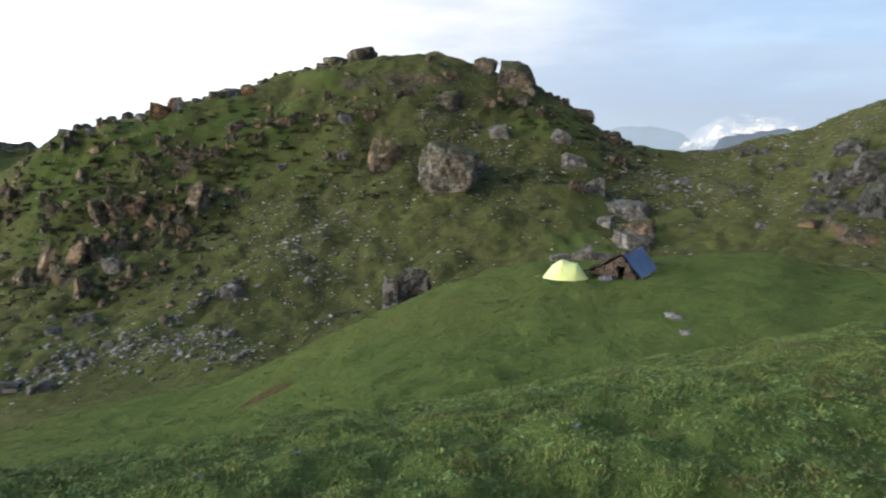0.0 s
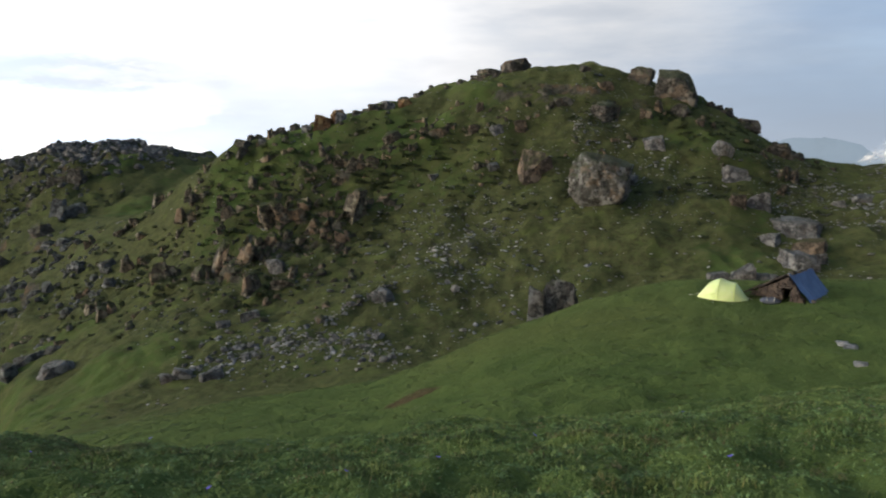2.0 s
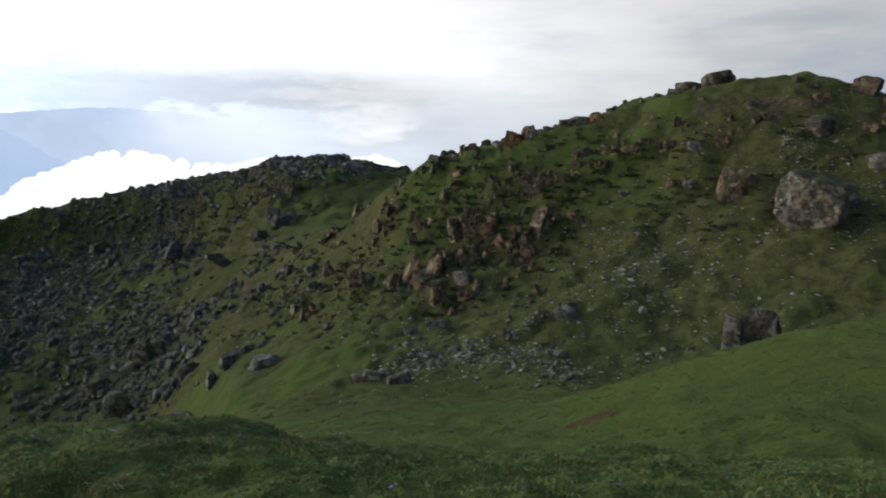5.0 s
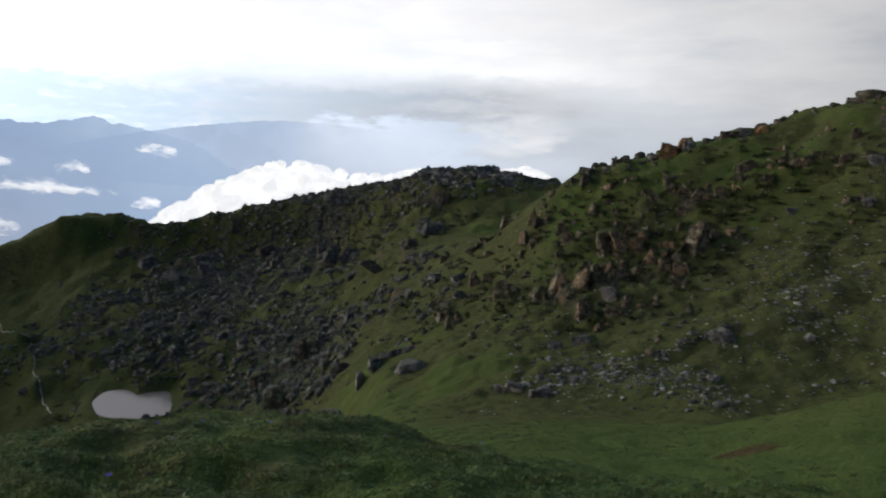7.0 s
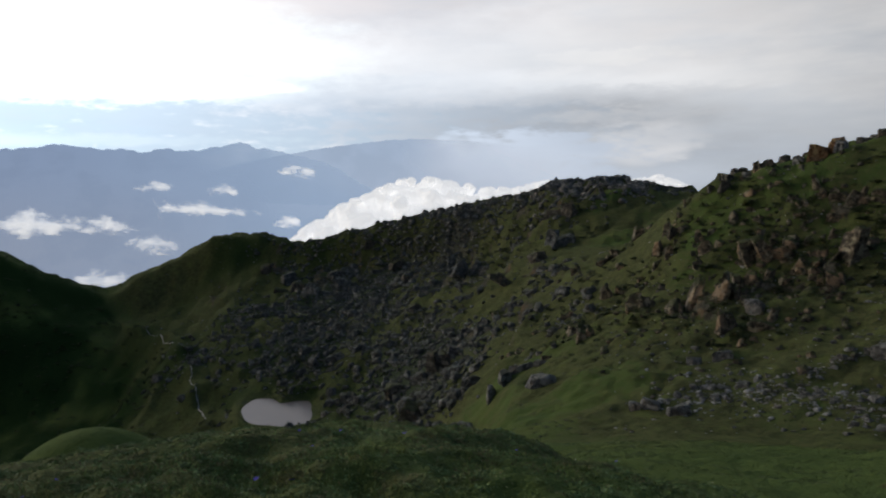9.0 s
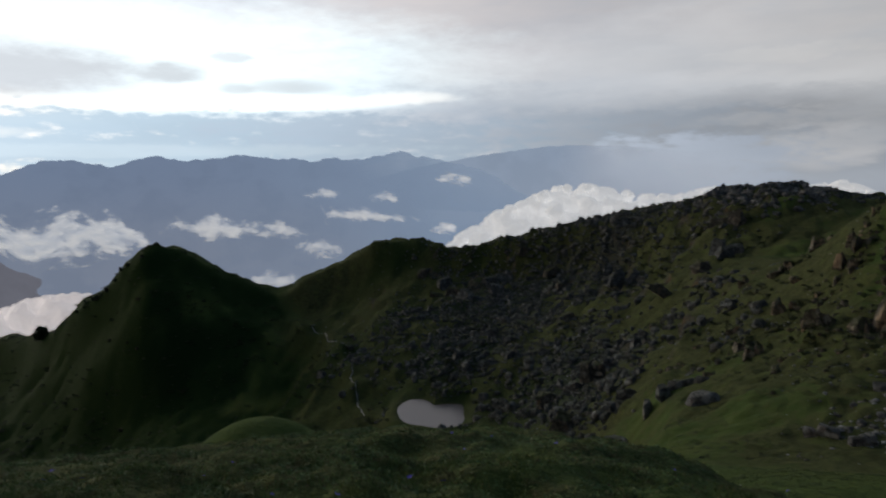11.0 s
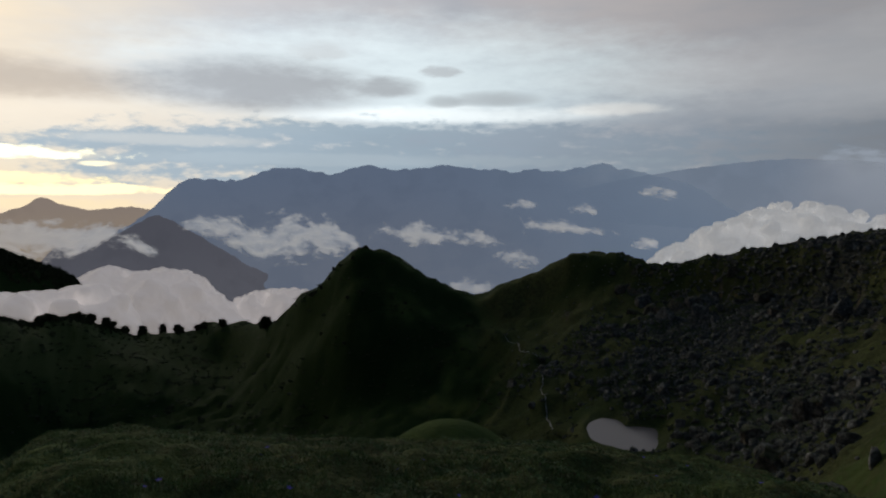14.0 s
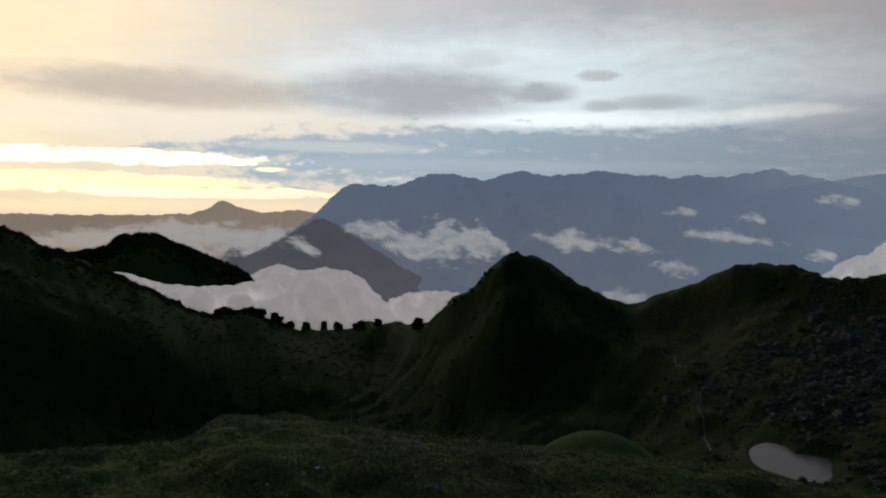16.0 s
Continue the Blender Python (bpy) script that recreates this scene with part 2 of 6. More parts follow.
def mat_ground():
    k = Mat("alpine_turf", 0.95)
    p = k.coords("World")
    big, mid, fine = k.noise(p, 0.05, 4), k.noise(p, 0.35, 5), k.noise(p, 3.0, 6)
    tuss, tiny = k.noise(p, 0.85, 6, 0.68), k.noise(p, 14.0, 4)
    grass = k.mix(k.step(mid, 0.35, 0.65), (0.045, 0.073, 0.023), (0.065, 0.096, 0.029))
    grass = k.mix(k.step(big, 0.42, 0.65), grass, (0.065, 0.083, 0.027))
    grass = k.mix(k.math("MULTIPLY", k.step(fine, 0.52, 0.7), 0.5), grass, (0.040, 0.055, 0.019))
    grass = k.mix(k.math("MULTIPLY", k.step(tiny, 0.55, 0.75), 0.4), grass, (0.086, 0.104, 0.034))
    heath = k.mix(k.step(tuss, 0.40, 0.60), (0.032, 0.038, 0.018), (0.065, 0.076, 0.031))
    heath = k.mix(k.math("MULTIPLY", k.step(fine, 0.45, 0.62), 0.55), heath, (0.077, 0.072, 0.036))
    heath = k.mix(k.math("MULTIPLY", k.step(mid, 0.54, 0.66), 0.6), heath, (0.074, 0.094, 0.030))
    rubble = k.noise(p, 1.1, 5, 0.7)
    scree = k.mix(k.step(fine, 0.4, 0.62), (0.060, 0.063, 0.066), (0.022, 0.026, 0.020))
    soil = k.mix(k.step(fine, 0.4, 0.6), (0.066, 0.042, 0.027), (0.042, 0.031, 0.019))
    # near-black wood colour, which also stands for shade on backlit slopes
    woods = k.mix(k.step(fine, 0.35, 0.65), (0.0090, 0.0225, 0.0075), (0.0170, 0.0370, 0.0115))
    patch = k.math("ADD", k.math("MULTIPLY", k.math("SUBTRACT", mid, 0.5), 0.8), k.math("MULTIPLY", k.math("SUBTRACT", tuss, 0.5), 1.2))
    col = k.mix(k.step(k.math("ADD", k.attr("heath"), patch), 0.30, 0.62), grass, heath)
    col = k.mix(k.step(k.math("ADD", k.attr("scree"), k.math("MULTIPLY", k.math("SUBTRACT", rubble, 0.5), 2.4)), 0.72, 1.0), col, scree)
    col = k.mix(k.step(k.math("ADD", k.attr("soil"), k.math("MULTIPLY", k.math("SUBTRACT", fine, 0.5), 0.8)), 0.4, 0.6), col, soil)
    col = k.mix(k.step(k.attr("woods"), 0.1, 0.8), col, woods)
    crag = k.mix(k.step(rubble, 0.38, 0.62), (0.026, 0.025, 0.021), (0.082, 0.076, 0.066))
    crag = k.mix(k.math("MULTIPLY", k.step(mid, 0.55, 0.63), 0.5), crag, (0.15, 0.095, 0.055))
    crag = k.mix(k.math("MULTIPLY", k.step(fine, 0.58, 0.70), 0.5), crag, (0.18, 0.17, 0.155))
    col = k.mix(k.step(k.math("ADD", k.attr("crag"), k.math("MULTIPLY", k.math("SUBTRACT", fine, 0.5), 0.7)), 0.4, 0.65), col, crag)
    k.set(Base_Color=col, Specular_IOR_Level=0.02, Sheen_Weight=0.09, Sheen_Roughness=0.45, Sheen_Tint=(0.42, 0.52, 0.18, 1))
    h = k.math("ADD", k.math("MULTIPLY", tuss, 1.6), k.math("ADD", k.math("MULTIPLY", fine, 0.7), k.math("MULTIPLY", tiny, 0.25)))
    k.bump(h, 0.7, 0.30)
    return k.mat


def mat_rock(name, a, b, ochre=0.35, moss=0.5, flank=0.45):
    k = Mat(name, 0.9)
    p = k.coords("World")
    big, mid, fine = k.noise(p, 0.42, 4), k.noise(p, 1.3, 6, 0.68), k.noise(p, 7.0, 5, 0.7)
    col = k.mix(k.step(mid, 0.38, 0.62), a, b)
    blot = k.noise(p, 0.75, 5, 0.6)
    col = k.mix(k.math("MULTIPLY", k.step(blot, 0.54, 0.60), 0.55), col, tuple(min(0.34, 1.5 * c) for c in b))
    col = k.mix(k.math("MULTIPLY", k.step(blot, 0.45, 0.36), 0.6), col, tuple(0.55 * c for c in a))
    col = k.mix(k.math("MULTIPLY", k.step(fine, 0.56, 0.72), 0.6), col, tuple(min(0.36, 1.7 * c) for c in b))
    col = k.mix(k.math("MULTIPLY", k.step(fine, 0.46, 0.32), 0.7), col, tuple(0.4 * c for c in a))
    seam = k.noise(p, 0.75, 5, 0.7)
    crack = k.math("SUBTRACT", 1.0, k.step(k.math("ABSOLUTE", k.math("SUBTRACT", seam, 0.5)), 0.0, 0.045))
    col = k.mix(k.math("MULTIPLY", crack, 0.6), col, tuple(0.22 * c for c in a))
    # ochre patches; they also paint in faces warmed by the low sun
    col = k.mix(k.math("MULTIPLY", k.step(big, 0.54, 0.60), ochre), col, (0.32, 0.225, 0.150))
    green = k.math("ADD", k.up(), k.math("MULTIPLY", k.math("SUBTRACT", mid, 0.5), 1.7))
    col = k.mix(k.math("MULTIPLY", k.step(green, flank, flank + 0.4), moss), col, (0.056, 0.070, 0.025))
    k.set(Base_Color=col)
    k.bump(k.math("SUBTRACT", k.math("ADD", mid, k.math("MULTIPLY", fine, 0.5)), k.math("MULTIPLY", crack, 0.6)), 1.0, 0.45)
    return k.mat


def mat_plain(name, c, c2, scale, rough=0.8, bump=0.2, dist=0.02):
    k = Mat(name, rough)
    p = k.coords("Object")
    n = k.noise(p, scale, 5)
    k.set(Base_Color=k.mix(k.step(n, 0.35, 0.65), c, c2))
    if bump:
        k.bump(n, bump, dist)
    return k.mat


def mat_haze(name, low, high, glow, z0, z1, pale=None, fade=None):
    """A far slope behind miles of air: haze painted in as emission colour over a dull diffuse."""
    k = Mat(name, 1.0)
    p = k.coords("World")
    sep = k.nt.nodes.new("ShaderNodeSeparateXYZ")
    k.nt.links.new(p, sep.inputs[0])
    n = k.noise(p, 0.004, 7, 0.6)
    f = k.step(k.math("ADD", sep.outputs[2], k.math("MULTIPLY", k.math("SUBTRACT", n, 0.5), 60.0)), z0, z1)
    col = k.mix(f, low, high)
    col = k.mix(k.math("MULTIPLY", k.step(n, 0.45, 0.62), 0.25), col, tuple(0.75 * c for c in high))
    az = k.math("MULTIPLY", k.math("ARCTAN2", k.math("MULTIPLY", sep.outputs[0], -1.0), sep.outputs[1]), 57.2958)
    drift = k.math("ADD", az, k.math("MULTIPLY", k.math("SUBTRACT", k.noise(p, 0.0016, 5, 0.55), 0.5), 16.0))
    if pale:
        # thicker haze painted in towards one end
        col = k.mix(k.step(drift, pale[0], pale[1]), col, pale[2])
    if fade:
        # one end fades by transparency, as if lost in cloud
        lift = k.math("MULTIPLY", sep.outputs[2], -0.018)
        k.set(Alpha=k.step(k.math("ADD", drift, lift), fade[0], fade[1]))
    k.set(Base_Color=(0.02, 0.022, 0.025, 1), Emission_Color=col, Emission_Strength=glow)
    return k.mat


def evening(k, cool, warm, a0, a1):
    """Cloud light painted into the glow: cool and white in the north, warm towards the sunset."""
    sep = k.nt.nodes.new("ShaderNodeSeparateXYZ")
    k.nt.links.new(k.coords("World"), sep.inputs[0])
    az = k.math("MULTIPLY", k.math("ARCTAN2", k.math("MULTIPLY", sep.outputs[0], -1.0), sep.outputs[1]), 57.2958)
    return k.mix(k.step(az, a0, a1), cool, warm)


def mat_cloud(name, body, glow, light):
    k = Mat(name, 1.0)
    p = k.coords("World")
    n, fine = k.noise(p, 0.006, 4, 0.5), k.noise(p, 0.03, 6, 0.6)
    # emission stands in for daylight scattered inside the cloud
    k.set(Base_Color=k.mix(k.step(n, 0.3, 0.7), (body, body, body), (body + 0.05, body + 0.05, body + 0.05)), Emission_Color=(*light, 1), Emission_Strength=glow, Specular_IOR_Level=0.0)
    k.bump(k.math("ADD", n, k.math("MULTIPLY", fine, 0.5)), 0.3, 10.0)
    return k.mat


def mat_vapour(name, glow, crisp):
    """Thin cloud that frays out towards its edges; its glow stands in for scattered light."""
    k = Mat(name, 1.0)
    c = k.nt.nodes.new("ShaderNodeCombineXYZ")
    k.put(c.inputs[0], k.attr("run")), k.put(c.inputs[1], k.attr("rise")), k.put(c.inputs[2], k.attr("lot"))
    p = c.outputs[0]
    big, small = k.noise(p, 0.012, 3, 0.5), k.noise(p, 0.032, 8, 0.62)
    body = k.math("ADD", k.attr("core"), k.math("ADD", k.math("MULTIPLY", k.math("SUBTRACT", big, 0.5), 2.4), k.math("MULTIPLY", k.math("SUBTRACT", small, 0.5), 2.6)))
    wisp = k.noise(p, 0.09, 5, 0.6)
    body = k.math("ADD", body, k.math("MULTIPLY", k.math("SUBTRACT", wisp, 0.5), 0.9))
    k.set(Alpha=k.math("MULTIPLY", k.step(body, 0.28, crisp), 0.97), Base_Color=k.mix(k.step(small, 0.35, 0.65), (0.70, 0.72, 0.76), (0.84, 0.84, 0.84)),
          Emission_Color=evening(k, k.mix(k.step(small, 0.35, 0.65), (0.72, 0.76, 0.84), (0.96, 0.95, 0.95)), (1.15, 1.00, 0.85), 96.0, 116.0), Emission_Strength=glow, Specular_IOR_Level=0.0)
    k.bump(k.math("ADD", big, small), 0.5, 16.0)
    return k.mat


def mat_water():
    k = Mat("still_water", 0.22)
    k.set(Base_Color=(0.135, 0.120, 0.118, 1), Specular_IOR_Level=0.16)
    n = k.noise(k.coords("World"), 2.0, 3)
    k.bump(n, 0.04, 0.02)
    return k.mat


GROUND = mat_ground()
ROCK = mat_rock("lichened_gneiss", (0.062, 0.056, 0.050), (0.150, 0.138, 0.122), 0.3, 0.75, 0.3)
ROCK_GREY = mat_rock("grey_scree_stone", (0.115, 0.117, 0.123), (0.265, 0.268, 0.280), 0.12, 0.25)
# darker copy of the grey stone: shadow between blocks put into the colour
ROCK_DARK = mat_rock("shaded_block_stone", (0.058, 0.063, 0.068), (0.165, 0.175, 0.184), 0.06, 0.35)
ROCK_SLAB = mat_rock("dark_slab_stone", (0.040, 0.042, 0.044), (0.105, 0.109, 0.112), 0.05, 0.5)
# rusty stone with the warm sunset light put into its orange
ROCK_ORANGE = mat_rock("sunset_lit_rusty_stone", (0.17, 0.088, 0.045), (0.33, 0.185, 0.100), 0.4, 0.15)
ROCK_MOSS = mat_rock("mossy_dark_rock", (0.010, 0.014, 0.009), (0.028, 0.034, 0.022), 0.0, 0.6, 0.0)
# the pale tan and strong ochre include painted sunlit faces
ROCK_RIB = mat_rock("fissured_rib_stone", (0.050, 0.042, 0.034), (0.245, 0.205, 0.155), 0.7, 0.95, 0.3)
ROCK_LICHEN = mat_rock("pale_lichened_boulder", (0.080, 0.074, 0.060), (0.275, 0.268, 0.255), 0.35, 0.75, 0.35)
ROCK_RUST = mat_rock("rusty_gneiss", (0.072, 0.058, 0.046), (0.165, 0.130, 0.100), 0.6, 0.7)
# scattered light put in as glow: warm for dusk, weak for MIST
CLOUD = mat_cloud("cloud_vapour", 0.42, 1.65, (0.96, 0.96, 0.97))
DUSK_CLOUD = mat_cloud("dusk_cloud_vapour", 0.62, 1.45, (0.98, 0.87, 0.83))
VAPOUR = mat_vapour("thin_vapour", 1.75, 1.2)
MIST = mat_vapour("dim_glow_vapour", 0.18, 2.2)
PALE_SLAB = mat_rock("pale_slab_stone", (0.30, 0.31, 0.325), (0.42, 0.43, 0.445), 0.0, 0.0)
WATER = mat_water()

# ---------------------------------------------------------------- the lie of the land
def hash2(ix, iy, seed):
    h = (ix.astype(np.int64) * 374761393 + iy.astype(np.int64) * 668265263 + seed * 974634777) & 0x7FFFFFFF
    h = ((h ^ (h >> 13)) * 1274126177) & 0x7FFFFFFF
    return ((h ^ (h >> 16)) & 0xFFFF) / 65535.0


def vnoise(x, y, seed):
    x, y = np.asarray(x, float), np.asarray(y, float)
    ix, iy = np.floor(x), np.floor(y)
    u, v = x - ix, y - iy
    u, v = u * u * u * (u * (u * 6 - 15) + 10), v * v * v * (v * (v * 6 - 15) + 10)
    a, b = hash2(ix, iy, seed), hash2(ix + 1, iy, seed)
    c, d = hash2(ix, iy + 1, seed), hash2(ix + 1, iy + 1, seed)
    return (a + (b - a) * u) * (1 - v) + (c + (d - c) * u) * v - 0.5


def fractal(x, y, size, octaves, seed, gain=0.5):
    s, amp, f = 0.0, 1.0, 1.0 / size
    for i in range(octaves):
        s = s + amp * vnoise(x * f + 17.3 * i, y * f - 9.1 * i, seed + i)
        amp, f = amp * gain, f * 2.03
    return s


def pchip(x, y, q):
    """Monotone cubic through (x, y) at q."""
    x, y = np.asarray(x, float), np.asarray(y, float)
    h, d = np.diff(x), np.diff(y) / np.diff(x)
    m = np.zeros_like(y)
    same = d[:-1] * d[1:] > 0
    w1, w2 = 2 * h[1:] + h[:-1], h[1:] + 2 * h[:-1]
    with np.errstate(divide="ignore", invalid="ignore"):
        m[1:-1] = np.where(same, (w1 + w2) / (w1 / d[:-1] + w2 / d[1:]), 0.0)
    m[0], m[-1] = d[0], d[-1]
    i = np.clip(np.searchsorted(x, q) - 1, 0, len(x) - 2)
    t = (q - x[i]) / h[i]
    return ((1 + 2 * t) * (1 - t) ** 2 * y[i] + t * (1 - t) ** 2 * h[i] * m[i]
            + t * t * (3 - 2 * t) * y[i + 1] + t * t * (t - 1) * h[i] * m[i + 1])


# Crests and hollows round the standpoint, each as (azimuth to the left, distance, slope angle from eye height)
NEAR_CREST = ((-70, -11), (-40, -12.6), (-31, -13.3), (-27, -14.5), (-20, -16.7), (-10, -19.1), (-3, -20.7), (5, -21.8), (14, -22.8),
              (24, -23.2), (31, -22.8), (37.5, -21.8), (43, -20.4), (48, -19.4), (55, -18.75), (64, -18.6), (76, -18.35), (85, -18.1),
              (92, -17.7), (97, -16.9), (102, -16.1), (106, -16.2), (110.5, -17.4), (116, -17.0), (124, -16.8), (150, -14), (190, -8), (250, -8))
DIP = ((-70, 24, -12), (-31, 24, -16.5), (-10, 22, -20.5), (10, 18, -24.6), (24, 17, -25.4), (37, 17, -24.6), (45, 20, -24), (64, 25, -26),
       (90, 25, -27), (105, 26, -25), (124, 26, -25), (150, 24, -16), (190, 24, -7), (250, 24, -7))
KNOLL = ((-70, 50, -9), (-40, 46, -9.6), (-32.4, 44, -9.9), (-30, 44, -9.9), (-27.9, 44, -9.6), (-25.3, 44, -9.2), (-21.8, 43, -9.5), (-17.7, 42, -9.9),
         (-11.7, 41, -10.7), (-8, 41, -10.75), (-5.4, 41, -11.2), (-0.8, 40, -12.5), (4, 39, -14.2), (7.6, 39, -15.4), (10.2, 39, -16.5), (13, 39, -17.65),
         (17.6, 40, -19.1), (23.7, 42, -19.75), (28.4, 43, -20.0), (35, 43, -20.6), (45, 45, -22.5))
KNOLL_LEFT = ((52, 45, -23.5), (64, 50, -25), (76, 50, -26), (90, 60, -28), (105, 60, -30),
              (124, 60, -30), (150, 60, -16), (190, 60, -4), (250, 60, -5))
HOLLOW = ((-70, 75, -10.5), (-31, 72, -11), (-15, 66, -12.4), (0, 64, -15.5), (10, 62, -17.6), (17.6, 60, -18.2), (24, 61, -18.7), (31, 63, -18.8), (37, 66, -18.8),
          (43, 76, -18.6), (47, 100, -19.3), (53, 135, -19.3), (58, 158, -18.4), (63, 170, -17.75), (67, 178, -18.3), (72, 185, -19.5), (80, 200, -22), (90, 240, -22), (105, 280, -23),
          (124, 260, -22), (150, 140, -14), (190, 110, 0), (250, 110, 0))
FACE = ((-70, 110, -6), (-31, 92, -5.5), (-24, 90, -6.6), (-15, 88, -7.2), (-8, 92, -5), (0, 94, -4.2), (10, 94, -5.8), (20, 94, -8.2), (29, 96, -10), (36, 105, -11.5),
        (43, 125, -13), (50, 165, -13.5), (58, 200, -13.2), (65, 215, -13), (70, 235, -14), (76, 255, -16.5), (83, 275, -16.5), (90, 310, -18), (105, 380, -18),
        (124, 320, -14), (150, 200, -8), (190, 160, 3), (250, 160, 3))
CREST = ((-70, 150, 3), (-40, 128, 3.2), (-31.3, 126, 1.85), (-28.5, 126, 0.7), (-26.4, 126, -0.15), (-22.8, 125, -1.0), (-20.5, 124, -1.6), (-18, 123, -1.8),
         (-15.2, 123, -1.5), (-14.2, 124, -1.2), (-11.7, 126, 0.45), (-9.5, 127, 1.8), (-6.9, 128, 3.0), (-4.2, 130, 4.3), (-1, 130, 5.1), (1.1, 130, 5.5), (4, 130, 5.6), (6.3, 130, 5.35), (9.8, 129, 4.6),
         (13.7, 127, 3.4), (16.6, 125, 2.7), (20.6, 124, 1.5), (23, 124, 0.7), (26, 124, -0.1), (28.2, 124, -0.9))
CREST_LEFT = ((30.5, 126, -2.2), (34, 138, -5.2), (40, 160, -7.6), (47, 200, -9.0), (55, 245, -9.2), (65, 275, -9.0), (70, 290, -10.2), (74.6, 300, -11),
              (80, 305, -9.6), (84, 308, -8.5), (88, 332, -12.2), (92, 390, -14), (95, 440, -14), (105, 440, -13), (112, 400, -10.5), (124, 350, -6), (150, 240, 2), (190, 200, 6), (250, 190, 6))
BEHIND = ((-70, 230, -6), (-31, 200, -7), (-18, 190, -7), (0, 190, -4), (20, 185, -5), (28, 180, -5), (34, 185, -5.6), (40, 205, -5.4), (47, 240, -6.6), (55, 275, -7.2),
          (65, 305, -6.6), (70, 315, -8.4), (74.6, 318, -9.6), (80, 322, -7.2), (84, 325, -5.9), (88, 356, -10.2), (92, 435, -12), (95, 510, -12), (105, 500, -10.3), (112, 440, -7.8), (124, 400, -3.4), (150, 300, 0),
          (190, 300, 2), (250, 260, 2))
SKYLINE = ((-70, 330, -10), (-18, 300, -11), (10, 290, -9), (24, 260, -3.2), (28.5, 255, -1.75), (29.6, 254, -1.45), (33.2, 253, -0.85), (36.7, 253, -0.4), (39.4, 255, -0.7), (42.6, 258, -1.6),
           (46, 264, -2.3), (48.6, 270, -2.7), (51.4, 276, -3.3), (55.9, 290, -4.3), (57.8, 296, -4.45), (60.8, 304, -4.85), (62.4, 312, -4.3), (64.4, 320, -3.95))
SKYLINE_LEFT = ((65.6, 322, -3.8), (67, 326, -4.2), (69.1, 330, -5.2), (72.4, 334, -6.75), (74.6, 336, -7.75), (77.2, 338, -6.85), (79.9, 340, -5.3), (82, 341, -4.0), (83.8, 341, -3.95),
                (85.3, 345, -4.8), (86.7, 354, -6.6), (88.9, 384, -8.2), (90.2, 415, -9.6), (92, 480, -9.5), (94, 545, -9.4), (97.5, 600, -9.9), (100.5, 610, -9.9), (103.2, 590, -8.7), (105.3, 570, -8.05), (107.4, 550, -8.2),
                (110.4, 510, -7.0), (112.8, 490, -5.6), (116.1, 470, -4.0), (119.6, 460, -2.5))
SKYLINE_REST = ((121.3, 455, -1.7), (128, 440, 0.5), (150, 400, 2), (190, 400, 0), (250, 380, -3))
LEE = ((-70, 700, -14), (0, 700, -18), (60, 760, -20), (90, 900, -19), (105, 900, -19), (124, 800, -14), (150, 800, -8), (190, 800, -8), (250, 760, -12))
OUTER = ((-70, 1300, -12), (-20, 1300, -12), (30, 1300, -15), (90, 1500, -15), (100, 1400, -15), (103.3, 1300, -8.5), (104.7, 1300, -5.6), (107.2, 1300, -4.7), (110, 1300, -3.45), (112, 1300, -2.6), (113.6, 1300, -2.6),
         (114.7, 1300, -3.4), (117.6, 1300, -3.6), (124, 1300, -5), (150, 1300, -7), (250, 1300, -10))
FLOOR = ((-70, 2000, -12), (0, 2000, -12), (124, 2000, -12), (190, 2000, -12), (250, 2000, -12))
END = ((-70, 4950, -5.4), (0, 4950, -5.4), (124, 4950, -5.4), (190, 4950, -5.4), (250, 4950, -5.4))

AZ = np.concatenate([np.arange(-45, 130, 0.25), np.arange(130, 315, 2.5)])
RINGS = np.concatenate([np.linspace(0.25, 3, 18)[:-1], np.geomspace(3, 62, 200)[:-1], np.geomspace(62, 132, 135)[:-1], np.geomspace(132, 420, 120)[:-1], np.geomspace(420, 4950, 66)])


def along(*lines):
    """Distance and angle of a crest at every azimuth, round the whole circle."""
    rows = [row if len(row) == 3 else (row[0], 3.2 / math.tan(radians(-row[1])), row[1] - 0.4) for row in itertools.chain(*lines)]
    a, r, e = (np.array(v, float) for v in zip(*rows))
    a, r, e = np.concatenate([a, [a[0] + 360]]), np.concatenate([r, [r[0]]]), np.concatenate([e, [e[0]]])
    q = np.where(AZ < a[0], AZ + 360, AZ)
    r, e = pchip(a, r, q), pchip(a, e, q)
    return r, EYE + r * np.tan(np.radians(e))


def lay_land():
    near_r, near_z = along(NEAR_CREST)
    rs, zs = [np.zeros(len(AZ)), near_r * 0.5, near_r], [np.zeros(len(AZ)), near_z * 0.25, near_z]
    for lines in ((DIP,), (KNOLL, KNOLL_LEFT), (HOLLOW,), (FACE,), (CREST, CREST_LEFT), (BEHIND,), (SKYLINE, SKYLINE_LEFT, SKYLINE_REST), (LEE,), (OUTER,), (FLOOR,), (END,)):
        r, z = along(*lines)
        rs.append(r), zs.append(z)
    rs, zs = np.array(rs), np.array(zs)
    z = np.array([pchip(rs[:, j], zs[:, j], RINGS) for j in range(len(AZ))]).T
    return z


LAND = lay_land()
PX = -np.sin(np.radians(AZ))[None, :] * RINGS[:, None]
PY = np.cos(np.radians(AZ))[None, :] * RINGS[:, None]
POND = (-math.sin(radians(62.8)) * 170, math.cos(radians(62.8)) * 170, -52.9)


